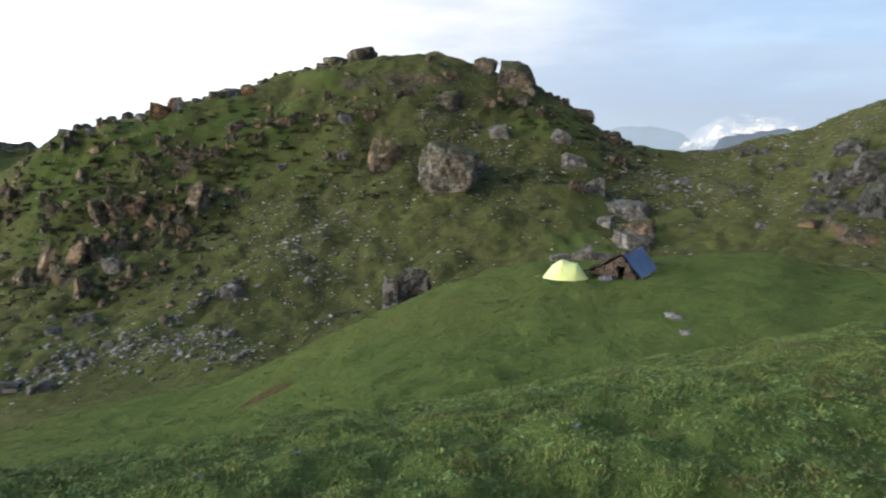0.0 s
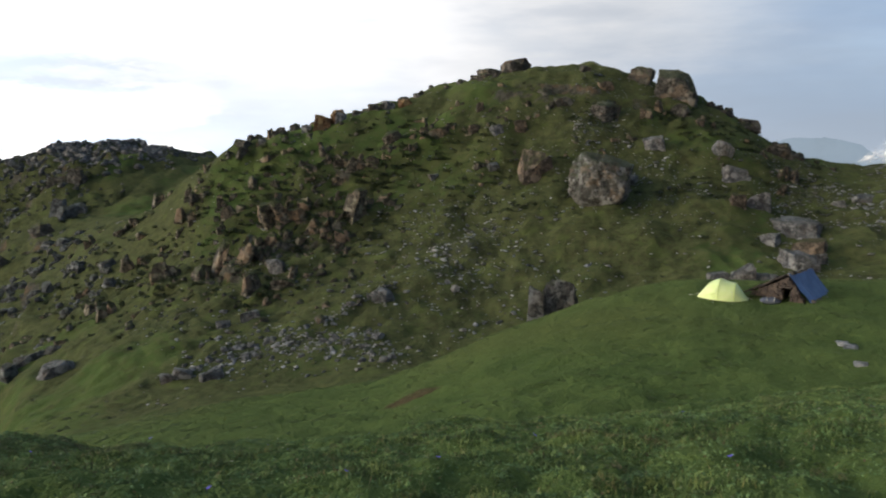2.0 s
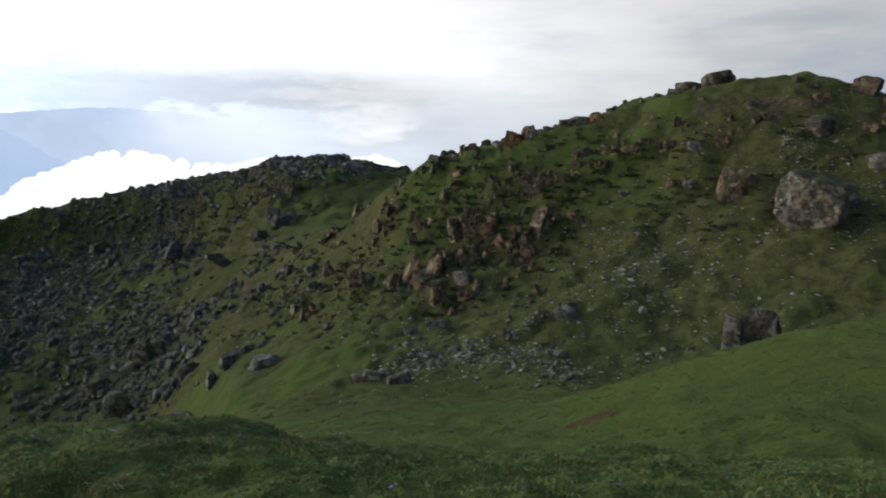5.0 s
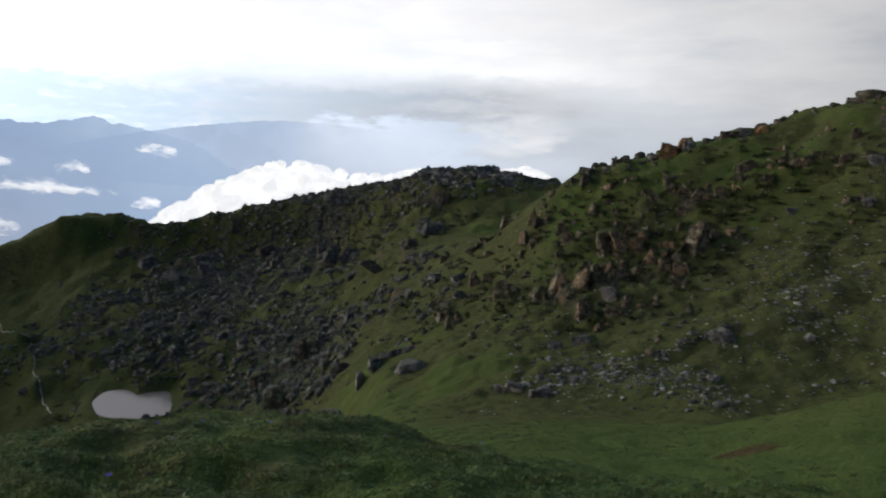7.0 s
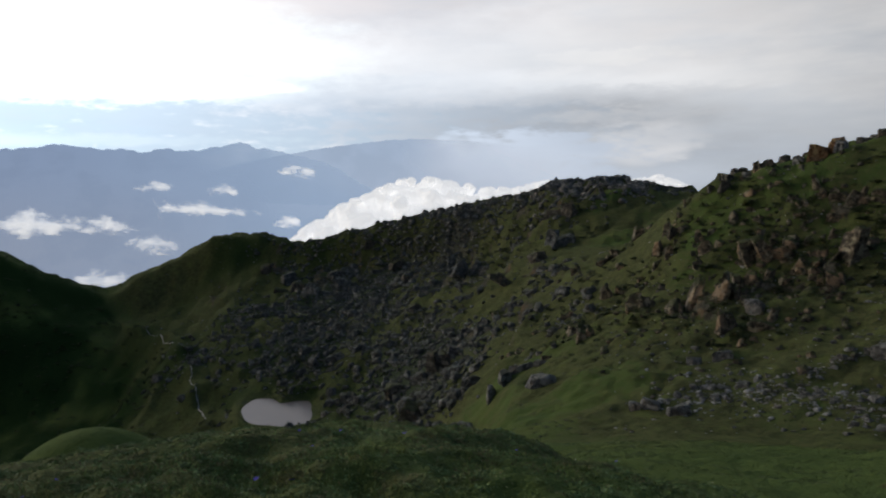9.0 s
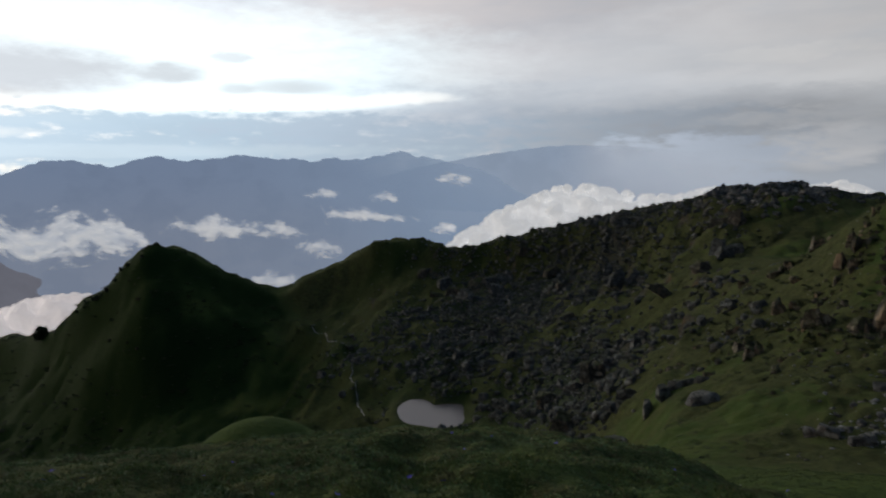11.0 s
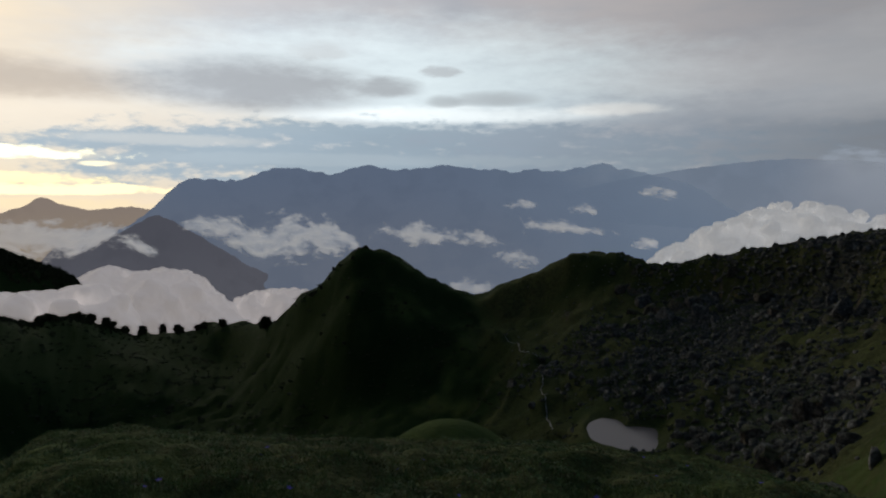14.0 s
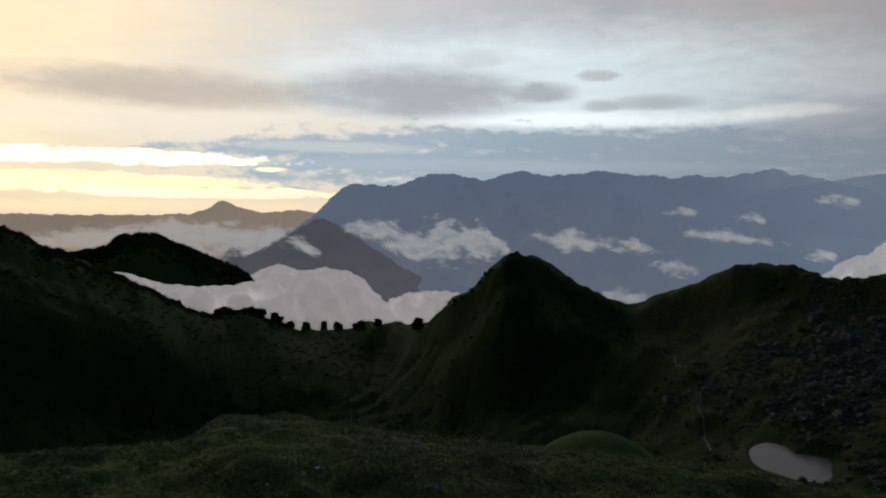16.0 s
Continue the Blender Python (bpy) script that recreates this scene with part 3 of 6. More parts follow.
def shore(ang):
    """The tarn's outline round its middle: two bays at the far end with a tongue of turf between them."""
    turn = np.degrees(ang) % 360
    return np.interp(turn, (0, 36, 46, 70, 81, 100, 118, 150, 180, 212, 253, 290, 309, 335, 360), (1.0, 1.2, 1.02, 0.74, 0.68, 1.2, 1.36, 1.18, 0.98, 0.95, 0.84, 1.06, 1.26, 1.1, 1.0))


def pond_edge(x, y):
    """Below 1 inside the pond: radial distance over the shore's."""
    c, s = math.cos(radians(62.8)), math.sin(radians(62.8))
    dx, dy = x - POND[0], y - POND[1]
    u, v = dx * c + dy * s, -dx * s + dy * c
    return np.hypot(u / 7.6, v / 10.0) / shore(np.arctan2(v / 10.0, u / 7.6))


def bump2(a, r, a0, r0, wa, wr):
    return np.exp(-((a - a0) / wa) ** 2 - ((r - r0) / wr) ** 2)


BANDS = []


def roughen(land):
    r = RINGS[:, None] * np.ones_like(PX)
    amp = np.interp(r, [0, 3, 12, 40, 70, 130, 300, 600, 1500, 5000], [0.03, 0.05, 0.08, 0.22, 0.7, 1.0, 2.2, 5, 10, 10])
    z = land + amp * fractal(PX, PY, 9.0, 5, 11, 0.55) * np.interp(r, [0, 8, 30, 60, 600, 1200], [0.3, 0.3, 0.6, 1, 1, 0])
    z = z + np.interp(r, [0, 3, 14, 20, 50, 60, 300], [0.05, 0.10, 0.12, 0.2, 0.2, 0.15, 0]) * fractal(PX, PY, 1.4, 4, 31)
    z = z + np.interp(r, [250, 450, 800, 1200, 2500], [0, 7, 8, 14, 60]) * fractal(PX, PY, 160.0, 5, 51, 0.5)
    z = z + np.interp(r, [0, 2, 12, 20], [0.0, 0.13, 0.15, 0]) * (fractal(PX, PY, 0.45, 3, 61) - 0.5 * np.abs(fractal(PX, PY, 0.8, 3, 67)))
    z = np.where(r < 1.6, z * np.clip(r / 1.6, 0, 1), z)
    # gullies down the dark hill and its neighbours
    a = AZ[None, :] * np.ones_like(PX)
    side = np.clip((a - 68) / 6, 0, 1) * np.clip((128 - a) / 8, 0, 1) * np.interp(r, [190, 250, 330, 420, 560, 640], [0, 1, 0.35, 0.8, 0.8, 0])
    z = z + side * 3.5 * fractal(PX, PY, 26.0, 5, 89, 0.6)
    z = z + side * 1.5 * (np.abs(fractal(a * 5.6 + 6 * fractal(PX, PY, 90, 3, 91), r * 0.12, 16.0, 4, 93)) * 2 - 0.5)
    # the green spur below the dark hill's shoulder, with its ribs
    for line, w, h in ((((305, 73.9), (262, 70.6), (225, 69.6), (196, 69.2)), 5.5, 5.0), (((262, 72.6), (240, 73.7), (218, 76.0), (200, 77.5)), 4.0, 4.5), (((246, 70.6), (222, 71.8), (203, 73.0), (192, 73.8)), 3.5, 4.0)):
        lr, la = zip(*line[::-1])
        off = (a - np.interp(r, lr, la) + 0.5 * fractal(PX, PY, 18.0, 3, 87)) * np.radians(1) * r
        z = z + h * np.exp(-np.abs(off / w) ** 1.3) * np.interp(r, [lr[0] - 12, lr[0] + 6, lr[-1] - 12, lr[-1] + 8], [0, 1, 1, 0])
    # craggy relief on the two stony hills
    crag = np.interp(r, [60, 75, 120, 140, 200, 300, 340], [0, 1, 1, 0.3, 1.6, 1.8, 0.4]) * np.clip((74 - a) / 6, 0, 1) * np.clip((a + 34) / 8, 0, 1)
    z = z + crag * 0.9 * np.abs(fractal(PX, PY, 7.0, 4, 95)) * 2
    # broken rock bands that step down the spur, the stony hill and the slope past the saddle
    broken = np.clip(0.35 + 3.2 * fractal(PX, PY, 9.0, 3, 97), 0, 1)
    spur = np.clip(1.15 * bump2(a, r, 24, 101, 9, 13) + 0.8 * bump2(a, r, -29.5, 92, 3.5, 12) + 0.55 * bump2(a, r, 3, 114, 13, 10), 0, 1)
    slope = np.clip(0.9 * bump2(a, r, 44, 165, 6, 45) + 0.9 * bump2(a, r, 45, 245, 12, 30) + 0.7 * bump2(a, r, 62, 290, 10, 40), 0, 1) * (1 - spur)
    BANDS[:] = [np.zeros_like(z)]
    for weight, step in ((spur, 3.4), (slope, 5.5)):
        u = (z + 0.16 * PX + 0.9 * step * fractal(PX, PY, 14.0, 4, 99)) / step
        f = u - np.floor(u)
        s = np.clip((f - 0.5) * 4.2 + 0.5, 0, 1)
        BANDS[0] = np.maximum(BANDS[0], np.clip(weight * broken * 2 - 0.3, 0, 1) * (np.abs(f - 0.5) < 0.16))
        z = z + weight * broken * (s * s * (3 - 2 * s) - f) * step * 0.75
    # a small grassy hump just below the near crest
    hx, hy = -math.sin(radians(76.6)) * 38, math.cos(radians(76.6)) * 38
    hump = -10.25 - 0.13 * ((PX - hx) ** 2 + (PY - hy) ** 2)
    z = np.where(r < 60, np.maximum(z, hump), z)
    # the pond's basin
    e = pond_edge(PX, PY)
    basin = np.clip((1.75 - e) / 0.65, 0, 1)
    basin = basin * basin * (3 - 2 * basin)
    bed = POND[2] + np.clip((e - 1.0) * 2.2, -1.2, 3)
    return z * (1 - basin) + bed * basin


LAND = roughen(LAND)


def height(x, y):
    """The ground's height at a place."""
    x, y = np.asarray(x, float), np.asarray(y, float)
    r = np.clip(np.hypot(x, y), RINGS[0], RINGS[-1] - 1)
    a = np.degrees(np.arctan2(-x, y))
    a = np.where(a < AZ[0], a + 360, a)
    full = np.concatenate([AZ, [AZ[0] + 360]])
    j = np.clip(np.searchsorted(full, a, "right") - 1, 0, len(AZ) - 1)
    t = (a - full[j]) / (full[j + 1] - full[j])
    j2 = (j + 1) % len(AZ)
    i = np.clip(np.searchsorted(RINGS, r, "right") - 1, 0, len(RINGS) - 2)
    s = (r - RINGS[i]) / (RINGS[i + 1] - RINGS[i])
    return (LAND[i, j] * (1 - t) + LAND[i, j2] * t) * (1 - s) + (LAND[i + 1, j] * (1 - t) + LAND[i + 1, j2] * t) * s


def at(az, r, up=0.0):
    x, y = -math.sin(radians(az)) * r, math.cos(radians(az)) * r
    return Vector((x, y, float(height(x, y)) + up))


def stone_band(a, r):
    """The belt of flat stones along the hill's foot, and the run of stones that climbs out of it."""
    belt = np.exp(-((r - np.interp(a, [15, 19, 22.5, 26, 31], [62.5, 66.3, 68.6, 70.6, 69.6])) / 3.0) ** 2) * np.clip((a - 14) / 4, 0, 1) * np.clip((34 - a) / 6, 0, 1)
    run = np.exp(-((r - np.interp(a, [16, 22], [78.6, 72.0])) / 0.9) ** 2) * np.clip((a - 15.4) * 2, 0, 1) * np.clip((22.6 - a) * 2, 0, 1)
    return belt + run


def zones(a, r):
    """How stony, heathy, bare and wooded the ground is at azimuth a and distance r; heath and woods also paint shaded
    slopes dark.
    """
    x, y = -np.sin(np.radians(a)) * r, np.cos(np.radians(a)) * r
    n = fractal(x, y, 26.0, 4, 71)
    n2 = fractal(x, y, 9.0, 3, 81)
    scree = 0.5 * bump2(a, r, 10, 86, 4.5, 14) + 0.62 * stone_band(a, r)
    scree = scree + 0.95 * bump2(a, r, 57, 215, 11, 48) + 0.9 * bump2(a, r, 50, 145, 4.5, 40) + 0.6 * bump2(a, r, 50, 265, 14, 25) + 0.5 * bump2(a, r, -14, 95, 3, 20) + 0.6 * bump2(a, r, -22, 102, 6, 18)
    scree = np.clip(scree + 0.6 * n * (r > 55) + 0.7 * n2 * (r > 55), 0, 1) * (r < 345) * (r > 52) * np.clip((77 - a) / 7, 0, 1)
    heath = np.clip(0.62 + 0.55 * n + 0.5 * n2, 0.25, 1) * np.interp(r, [46, 58], [0, 1])
    # the last term paints the stony slope darker where it faces away from the sun
    heath = heath + 0.4 * bump2(a, r, 34, 100, 5, 26) + 0.15 * bump2(a, r, 44, 130, 9, 45) + 0.45 * bump2(a, r, 4, 84, 14, 18) + 0.9 * bump2(a, r, -26, 95, 8, 25) + 0.4 * np.clip((a - 36) / 6, 0, 1) * (r > 110)
    heath = np.where(r > 60, heath * np.clip((78 - a) / 8, 0, 1), heath)
    heath = np.where(r < 20, np.clip(0.45 + 0.9 * n2, 0.1, 0.8), heath)
    soil = 1.0 * bump2(a, r, 14.6, 29.2, 2.8, 0.9)
    # woodland, plus the backlit face of the steep hill put in as dark colour
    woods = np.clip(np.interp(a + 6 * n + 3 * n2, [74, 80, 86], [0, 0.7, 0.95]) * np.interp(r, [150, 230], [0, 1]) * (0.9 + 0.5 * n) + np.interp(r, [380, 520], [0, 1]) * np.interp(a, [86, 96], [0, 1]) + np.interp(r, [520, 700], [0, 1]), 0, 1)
    # shade on the turned-away stony slope, mixed in as wood colour
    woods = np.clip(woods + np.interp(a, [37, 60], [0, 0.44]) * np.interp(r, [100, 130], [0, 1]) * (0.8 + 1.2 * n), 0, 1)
    return scree, heath, soil, woods


def make_ground():
    nr, na = PX.shape
    co = np.concatenate([np.stack([PX, PY, LAND], -1).reshape(-1, 3), [[0, 0, float(LAND[0].mean())]]])
    i, j = np.meshgrid(np.arange(nr - 1), np.arange(na), indexing="ij")
    j2 = (j + 1) % na
    quads = np.stack([i * na + j, (i + 1) * na + j, (i + 1) * na + j2, i * na + j2], -1).reshape(-1, 4)[:, ::-1]
    hub = nr * na
    k = np.arange(na)
    tris = np.stack([np.full(na, hub), (k + 1) % na, k], -1)[:, ::-1]
    me = bpy.data.meshes.new("ground")
    me.vertices.add(len(co))
    me.vertices.foreach_set("co", co.ravel())
    me.loops.add(len(quads) * 4 + len(tris) * 3)
    me.loops.foreach_set("vertex_index", np.concatenate([quads.ravel(), tris.ravel()]).astype(np.int32))
    me.polygons.add(len(quads) + len(tris))
    me.polygons.foreach_set("loop_start", np.concatenate([np.arange(len(quads)) * 4, len(quads) * 4 + np.arange(len(tris)) * 3]).astype(np.int32))
    me.update(calc_edges=True)
    me.validate()
    me.polygons.foreach_set("use_smooth", np.ones(len(me.polygons), bool))
    a, r = np.meshgrid(AZ, RINGS)
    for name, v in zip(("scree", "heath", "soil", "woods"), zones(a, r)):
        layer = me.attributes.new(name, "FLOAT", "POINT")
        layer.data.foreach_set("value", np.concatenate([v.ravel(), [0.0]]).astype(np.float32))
    steep = BANDS[0] * np.interp(r, [58, 66, 330, 350], [0, 1, 1, 0])
    layer = me.attributes.new("crag", "FLOAT", "POINT")
    layer.data.foreach_set("value", np.concatenate([steep.ravel(), [0.0]]).astype(np.float32))
    me.materials.append(GROUND)
    return tagged(new("ground", me), "rolling alpine turf with grass, heath and scree", "ground", kind="structure")


ground = make_ground()


def mesh_from(name, verts, faces, material, smooth=False):
    me = bpy.data.meshes.new(name)
    me.from_pydata([tuple(v) for v in verts], [], [tuple(f) for f in faces])
    me.update()
    if smooth:
        me.polygons.foreach_set("use_smooth", np.ones(len(me.polygons), bool))
    me.materials.append(material)
    return me


def make_pond():
    n = 72
    verts = [(0, 0, 0)]
    c, s = math.cos(radians(62.8)), math.sin(radians(62.8))
    for ring in (0.5, 1.12):
        for k in range(n):
            a = 2 * math.pi * k / n
            f = ring * float(shore(a))
            u, v = 7.6 * f * math.cos(a), 10.0 * f * math.sin(a)
            verts.append((u * c - v * s, u * s + v * c, 0))
    faces = [(0, 1 + k, 1 + (k + 1) % n) for k in range(n)]
    faces += [(1 + k, 1 + n + k, 1 + n + (k + 1) % n, 1 + (k + 1) % n) for k in range(n)]
    ob = new("pond", mesh_from("pond", verts, faces, WATER, True))
    ob.location = (POND[0], POND[1], POND[2] + 0.1)
    return tagged(ob, "small still tarn of grey water in the hollow", "pond", kind="structure")


make_pond()


def far_range(name, label, line, depth, foot, material, seed, rough):
    """A far mountain range: a ridge with spurs running down both sides. line: azimuth, distance, angle of the crest."""
    a, r, e = (np.array(v, float) for v in zip(*line))
    q = np.arange(a[0], a[-1] + 0.01, 0.15)
    crest_r, crest_e = pchip(a, r, q), pchip(a, e, q)
    rows = []
    steps = np.linspace(-1, 1, 41)
    for s in steps:
        rr = crest_r + s * depth
        x, y = -np.sin(np.radians(q)) * rr, np.cos(np.radians(q)) * rr
        top = EYE + crest_r * np.tan(np.radians(crest_e))
        fall = abs(s) ** 0.85
        z = top + (foot - top) * fall + rough * fractal(x, y, depth * 0.35, 6, seed, 0.55) * (0.12 + 2.2 * fall * (1 - 0.6 * fall)) + 0.35 * rough * fractal(x, y, depth * 0.10, 5, seed + 7, 0.6) * (1 - 0.5 * fall)
        rows.append(np.stack([x, y, z], -1))
    v = np.array(rows)
    n, m = v.shape[:2]
    faces = [(i * m + j, i * m + j + 1, (i + 1) * m + j + 1, (i + 1) * m + j) for i in range(n - 1) for j in range(m - 1)]
    ob = new(name, mesh_from(name, v.reshape(-1, 3), faces, material, True))
    return tagged(ob, label, "mountains", kind="structure")


# the blue, violet and dusk tones are air haze put into glowing colour
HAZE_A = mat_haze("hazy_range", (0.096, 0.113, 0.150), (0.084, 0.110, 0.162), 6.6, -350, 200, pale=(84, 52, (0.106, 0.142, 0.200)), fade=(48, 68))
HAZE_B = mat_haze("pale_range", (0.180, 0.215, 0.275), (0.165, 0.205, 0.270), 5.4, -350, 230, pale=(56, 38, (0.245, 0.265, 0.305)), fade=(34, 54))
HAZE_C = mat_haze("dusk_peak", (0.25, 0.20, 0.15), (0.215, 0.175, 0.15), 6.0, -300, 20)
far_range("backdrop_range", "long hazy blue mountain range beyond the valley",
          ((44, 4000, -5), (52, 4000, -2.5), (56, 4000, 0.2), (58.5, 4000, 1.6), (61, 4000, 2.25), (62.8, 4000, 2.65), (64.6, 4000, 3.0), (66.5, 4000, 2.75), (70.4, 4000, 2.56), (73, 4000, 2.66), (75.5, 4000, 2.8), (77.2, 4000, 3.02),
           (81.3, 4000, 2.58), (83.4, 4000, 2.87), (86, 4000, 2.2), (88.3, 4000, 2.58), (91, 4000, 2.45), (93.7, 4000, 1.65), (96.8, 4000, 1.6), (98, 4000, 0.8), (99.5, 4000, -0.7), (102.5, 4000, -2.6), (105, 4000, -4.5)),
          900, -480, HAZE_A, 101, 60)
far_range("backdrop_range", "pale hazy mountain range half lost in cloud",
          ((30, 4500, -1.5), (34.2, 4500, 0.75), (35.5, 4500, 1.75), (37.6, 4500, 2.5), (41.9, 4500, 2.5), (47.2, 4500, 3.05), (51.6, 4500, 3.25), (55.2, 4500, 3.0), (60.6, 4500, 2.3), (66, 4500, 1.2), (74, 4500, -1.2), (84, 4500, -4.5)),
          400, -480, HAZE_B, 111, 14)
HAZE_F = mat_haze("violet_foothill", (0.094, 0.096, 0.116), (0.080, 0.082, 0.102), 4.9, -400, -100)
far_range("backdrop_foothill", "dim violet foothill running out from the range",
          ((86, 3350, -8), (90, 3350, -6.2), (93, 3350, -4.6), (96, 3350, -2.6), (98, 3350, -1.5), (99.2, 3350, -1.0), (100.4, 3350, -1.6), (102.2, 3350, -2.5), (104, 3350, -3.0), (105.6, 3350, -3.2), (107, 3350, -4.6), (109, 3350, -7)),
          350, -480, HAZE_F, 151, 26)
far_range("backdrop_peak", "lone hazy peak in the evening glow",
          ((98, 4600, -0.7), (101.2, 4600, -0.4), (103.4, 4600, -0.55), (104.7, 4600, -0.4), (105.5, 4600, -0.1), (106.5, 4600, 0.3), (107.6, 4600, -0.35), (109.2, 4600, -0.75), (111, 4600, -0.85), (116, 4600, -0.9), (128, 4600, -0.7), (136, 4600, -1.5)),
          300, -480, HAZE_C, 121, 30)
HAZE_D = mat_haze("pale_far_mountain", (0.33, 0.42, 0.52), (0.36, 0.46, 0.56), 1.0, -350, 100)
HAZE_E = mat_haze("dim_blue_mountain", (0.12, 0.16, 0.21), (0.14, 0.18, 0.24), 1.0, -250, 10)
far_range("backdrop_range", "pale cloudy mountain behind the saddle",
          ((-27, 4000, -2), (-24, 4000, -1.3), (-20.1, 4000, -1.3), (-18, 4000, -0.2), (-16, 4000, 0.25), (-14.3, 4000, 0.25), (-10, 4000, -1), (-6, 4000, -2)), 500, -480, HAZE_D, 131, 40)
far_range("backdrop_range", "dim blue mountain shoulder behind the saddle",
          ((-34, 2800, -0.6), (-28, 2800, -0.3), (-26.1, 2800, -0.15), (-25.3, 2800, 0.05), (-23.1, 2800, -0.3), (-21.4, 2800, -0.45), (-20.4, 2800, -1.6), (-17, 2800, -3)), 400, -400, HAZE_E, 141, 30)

# ---------------------------------------------------------------- building helpers
def part(name, bm, material, parent=None, label="", smooth=0.0):
    """Links a bmesh as one mesh object, under a thing where one is given."""
    me = bpy.data.meshes.new(name)
    bm.to_mesh(me)
    bm.free()
    if smooth:
        me.polygons.foreach_set("use_smooth", np.ones(len(me.polygons), bool))
        me.set_sharp_from_angle(angle=radians(smooth))
    me.materials.append(material)
    ob = new(name, me)
    if parent:
        ob.parent = parent
    if label:
        ob["label"] = label
    return ob


def join_copies(name, templates, picks, mats, material, smooth=False):
    """One mesh of many small pieces: templates are (verts, tris), mats is (n, 4, 4)."""
    vs, fs, base = [], [], 0
    for k, (v, f) in enumerate(templates):
        m = mats[picks == k]
        if not len(m):
            continue
        w = np.einsum("nij,vj->nvi", m[:, :3, :3], v) + m[:, None, :3, 3]
        vs.append(w.reshape(-1, 3))
        fs.append((f[None] + (np.arange(len(m)) * len(v))[:, None, None]).reshape(-1, f.shape[1]) + base)
        base += len(m) * len(v)
    v, f = np.concatenate(vs), np.concatenate(fs)
    n = f.shape[1]
    me = bpy.data.meshes.new(name)
    me.vertices.add(len(v))
    me.vertices.foreach_set("co", v.astype(np.float32).ravel())
    me.loops.add(f.size)
    me.loops.foreach_set("vertex_index", f.astype(np.int32).ravel())
    me.polygons.add(len(f))
    me.polygons.foreach_set("loop_start", (np.arange(len(f)) * n).astype(np.int32))
    me.update(calc_edges=True)
    if smooth:
        me.polygons.foreach_set("use_smooth", np.ones(len(f), bool))
    me.materials.append(material)
    return new(name, me)


def turns(rng, n, lean=0.35):
    """Random turns about z with a little lean, as (n, 3, 3)."""
    a, bx, by = rng.uniform(0, 2 * np.pi, n), rng.normal(0, lean, n), rng.normal(0, lean, n)
    c, s, o, l = np.cos(a), np.sin(a), np.zeros(n), np.ones(n)
    rz = np.stack([np.stack([c, -s, o], -1), np.stack([s, c, o], -1), np.stack([o, o, l], -1)], 1)
    rx = np.stack([np.stack([l, o, o], -1), np.stack([o, np.cos(bx), -np.sin(bx)], -1), np.stack([o, np.sin(bx), np.cos(bx)], -1)], 1)
    ry = np.stack([np.stack([np.cos(by), o, np.sin(by)], -1), np.stack([o, l, o], -1), np.stack([-np.sin(by), o, np.cos(by)], -1)], 1)
    return rz @ rx @ ry


def spots(rng, n, az0, az1, r0, r1, weight):
    """Places on the ground, thinned by weight(az, r)."""
    out_a, out_r = [], []
    while sum(map(len, out_a)) < n:
        a = rng.uniform(az0, az1, n * 4)
        r = np.sqrt(rng.uniform(r0 * r0, r1 * r1, n * 4))
        keep = rng.uniform(0, 1, n * 4) < weight(a, r) * (pond_edge(-np.sin(np.radians(a)) * r, np.cos(np.radians(a)) * r) > 1.35)
        out_a.append(a[keep]), out_r.append(r[keep])
    a, r = np.concatenate(out_a)[:n], np.concatenate(out_r)[:n]
    x, y = -np.sin(np.radians(a)) * r, np.cos(np.radians(a)) * r
    return x, y, height(x, y), a, r


# ---------------------------------------------------------------- rocks
def rock_bm(seed, w, d, h, cuts=2, rough=0.055, taper=0.8, chops=5):
    """An angular rock: a block broken along planes, its edges blunted and its faces weathered. Base at z = 0."""
    rng = random.Random(seed)
    bm = bmesh.new()
    bmesh.ops.create_cube(bm, size=1)
    lean = Vector((rng.uniform(-0.14, 0.14), rng.uniform(-0.14, 0.14), 0))
    for v in bm.verts:
        if v.co.z > 0:
            v.co.x, v.co.y = v.co.x * taper, v.co.y * taper
            v.co += lean
            v.co.z += rng.uniform(-0.16, 0.02)
    for k in range(chops + 5):
        a = rng.uniform(0, 2 * math.pi)
        t = rng.uniform(-0.25, 0.45) if k % 3 else rng.uniform(0.7, 2.2)
        n = Vector((math.cos(a), math.sin(a), t)).normalized()
        reach = max(n.dot(v.co) for v in bm.verts)
        bmesh.ops.bisect_plane(bm, geom=bm.verts[:] + bm.edges[:] + bm.faces[:], plane_co=n * reach * rng.uniform(0.66, 0.90), plane_no=n, clear_outer=True)
        bmesh.ops.holes_fill(bm, edges=bm.edges)
    if cuts:
        bmesh.ops.bevel(bm, geom=bm.edges[:], offset=0.035, segments=1, affect="EDGES", clamp_overlap=True)
    bmesh.ops.triangulate(bm, faces=bm.faces)
    if cuts:
        bmesh.ops.subdivide_edges(bm, edges=[e for e in bm.edges if e.calc_length() > 0.12], cuts=cuts, use_grid_fill=True)
        bmesh.ops.triangulate(bm, faces=bm.faces)
    bm.normal_update()
    if rough and cuts:
        off = Vector((seed * 3.7 % 50, seed * 1.9 % 50, 0))
        for v in bm.verts:
            p = v.co * 2.6 + off
            n = noise.noise(p) + 0.6 * noise.noise(p * 2.3) + 0.4 * noise.noise(p * 5)
            step = abs(noise.noise(Vector((p.x * 0.4, p.y * 0.4, p.z * 3.5))))
            v.co += v.normal * (0.7 * rough * (n - step))
    for v in bm.verts:
        v.co.x, v.co.y, v.co.z = v.co.x * w * 0.76, v.co.y * d * 0.76, (v.co.z + 0.5) * h * 0.9
    bm.normal_update()
    return bm


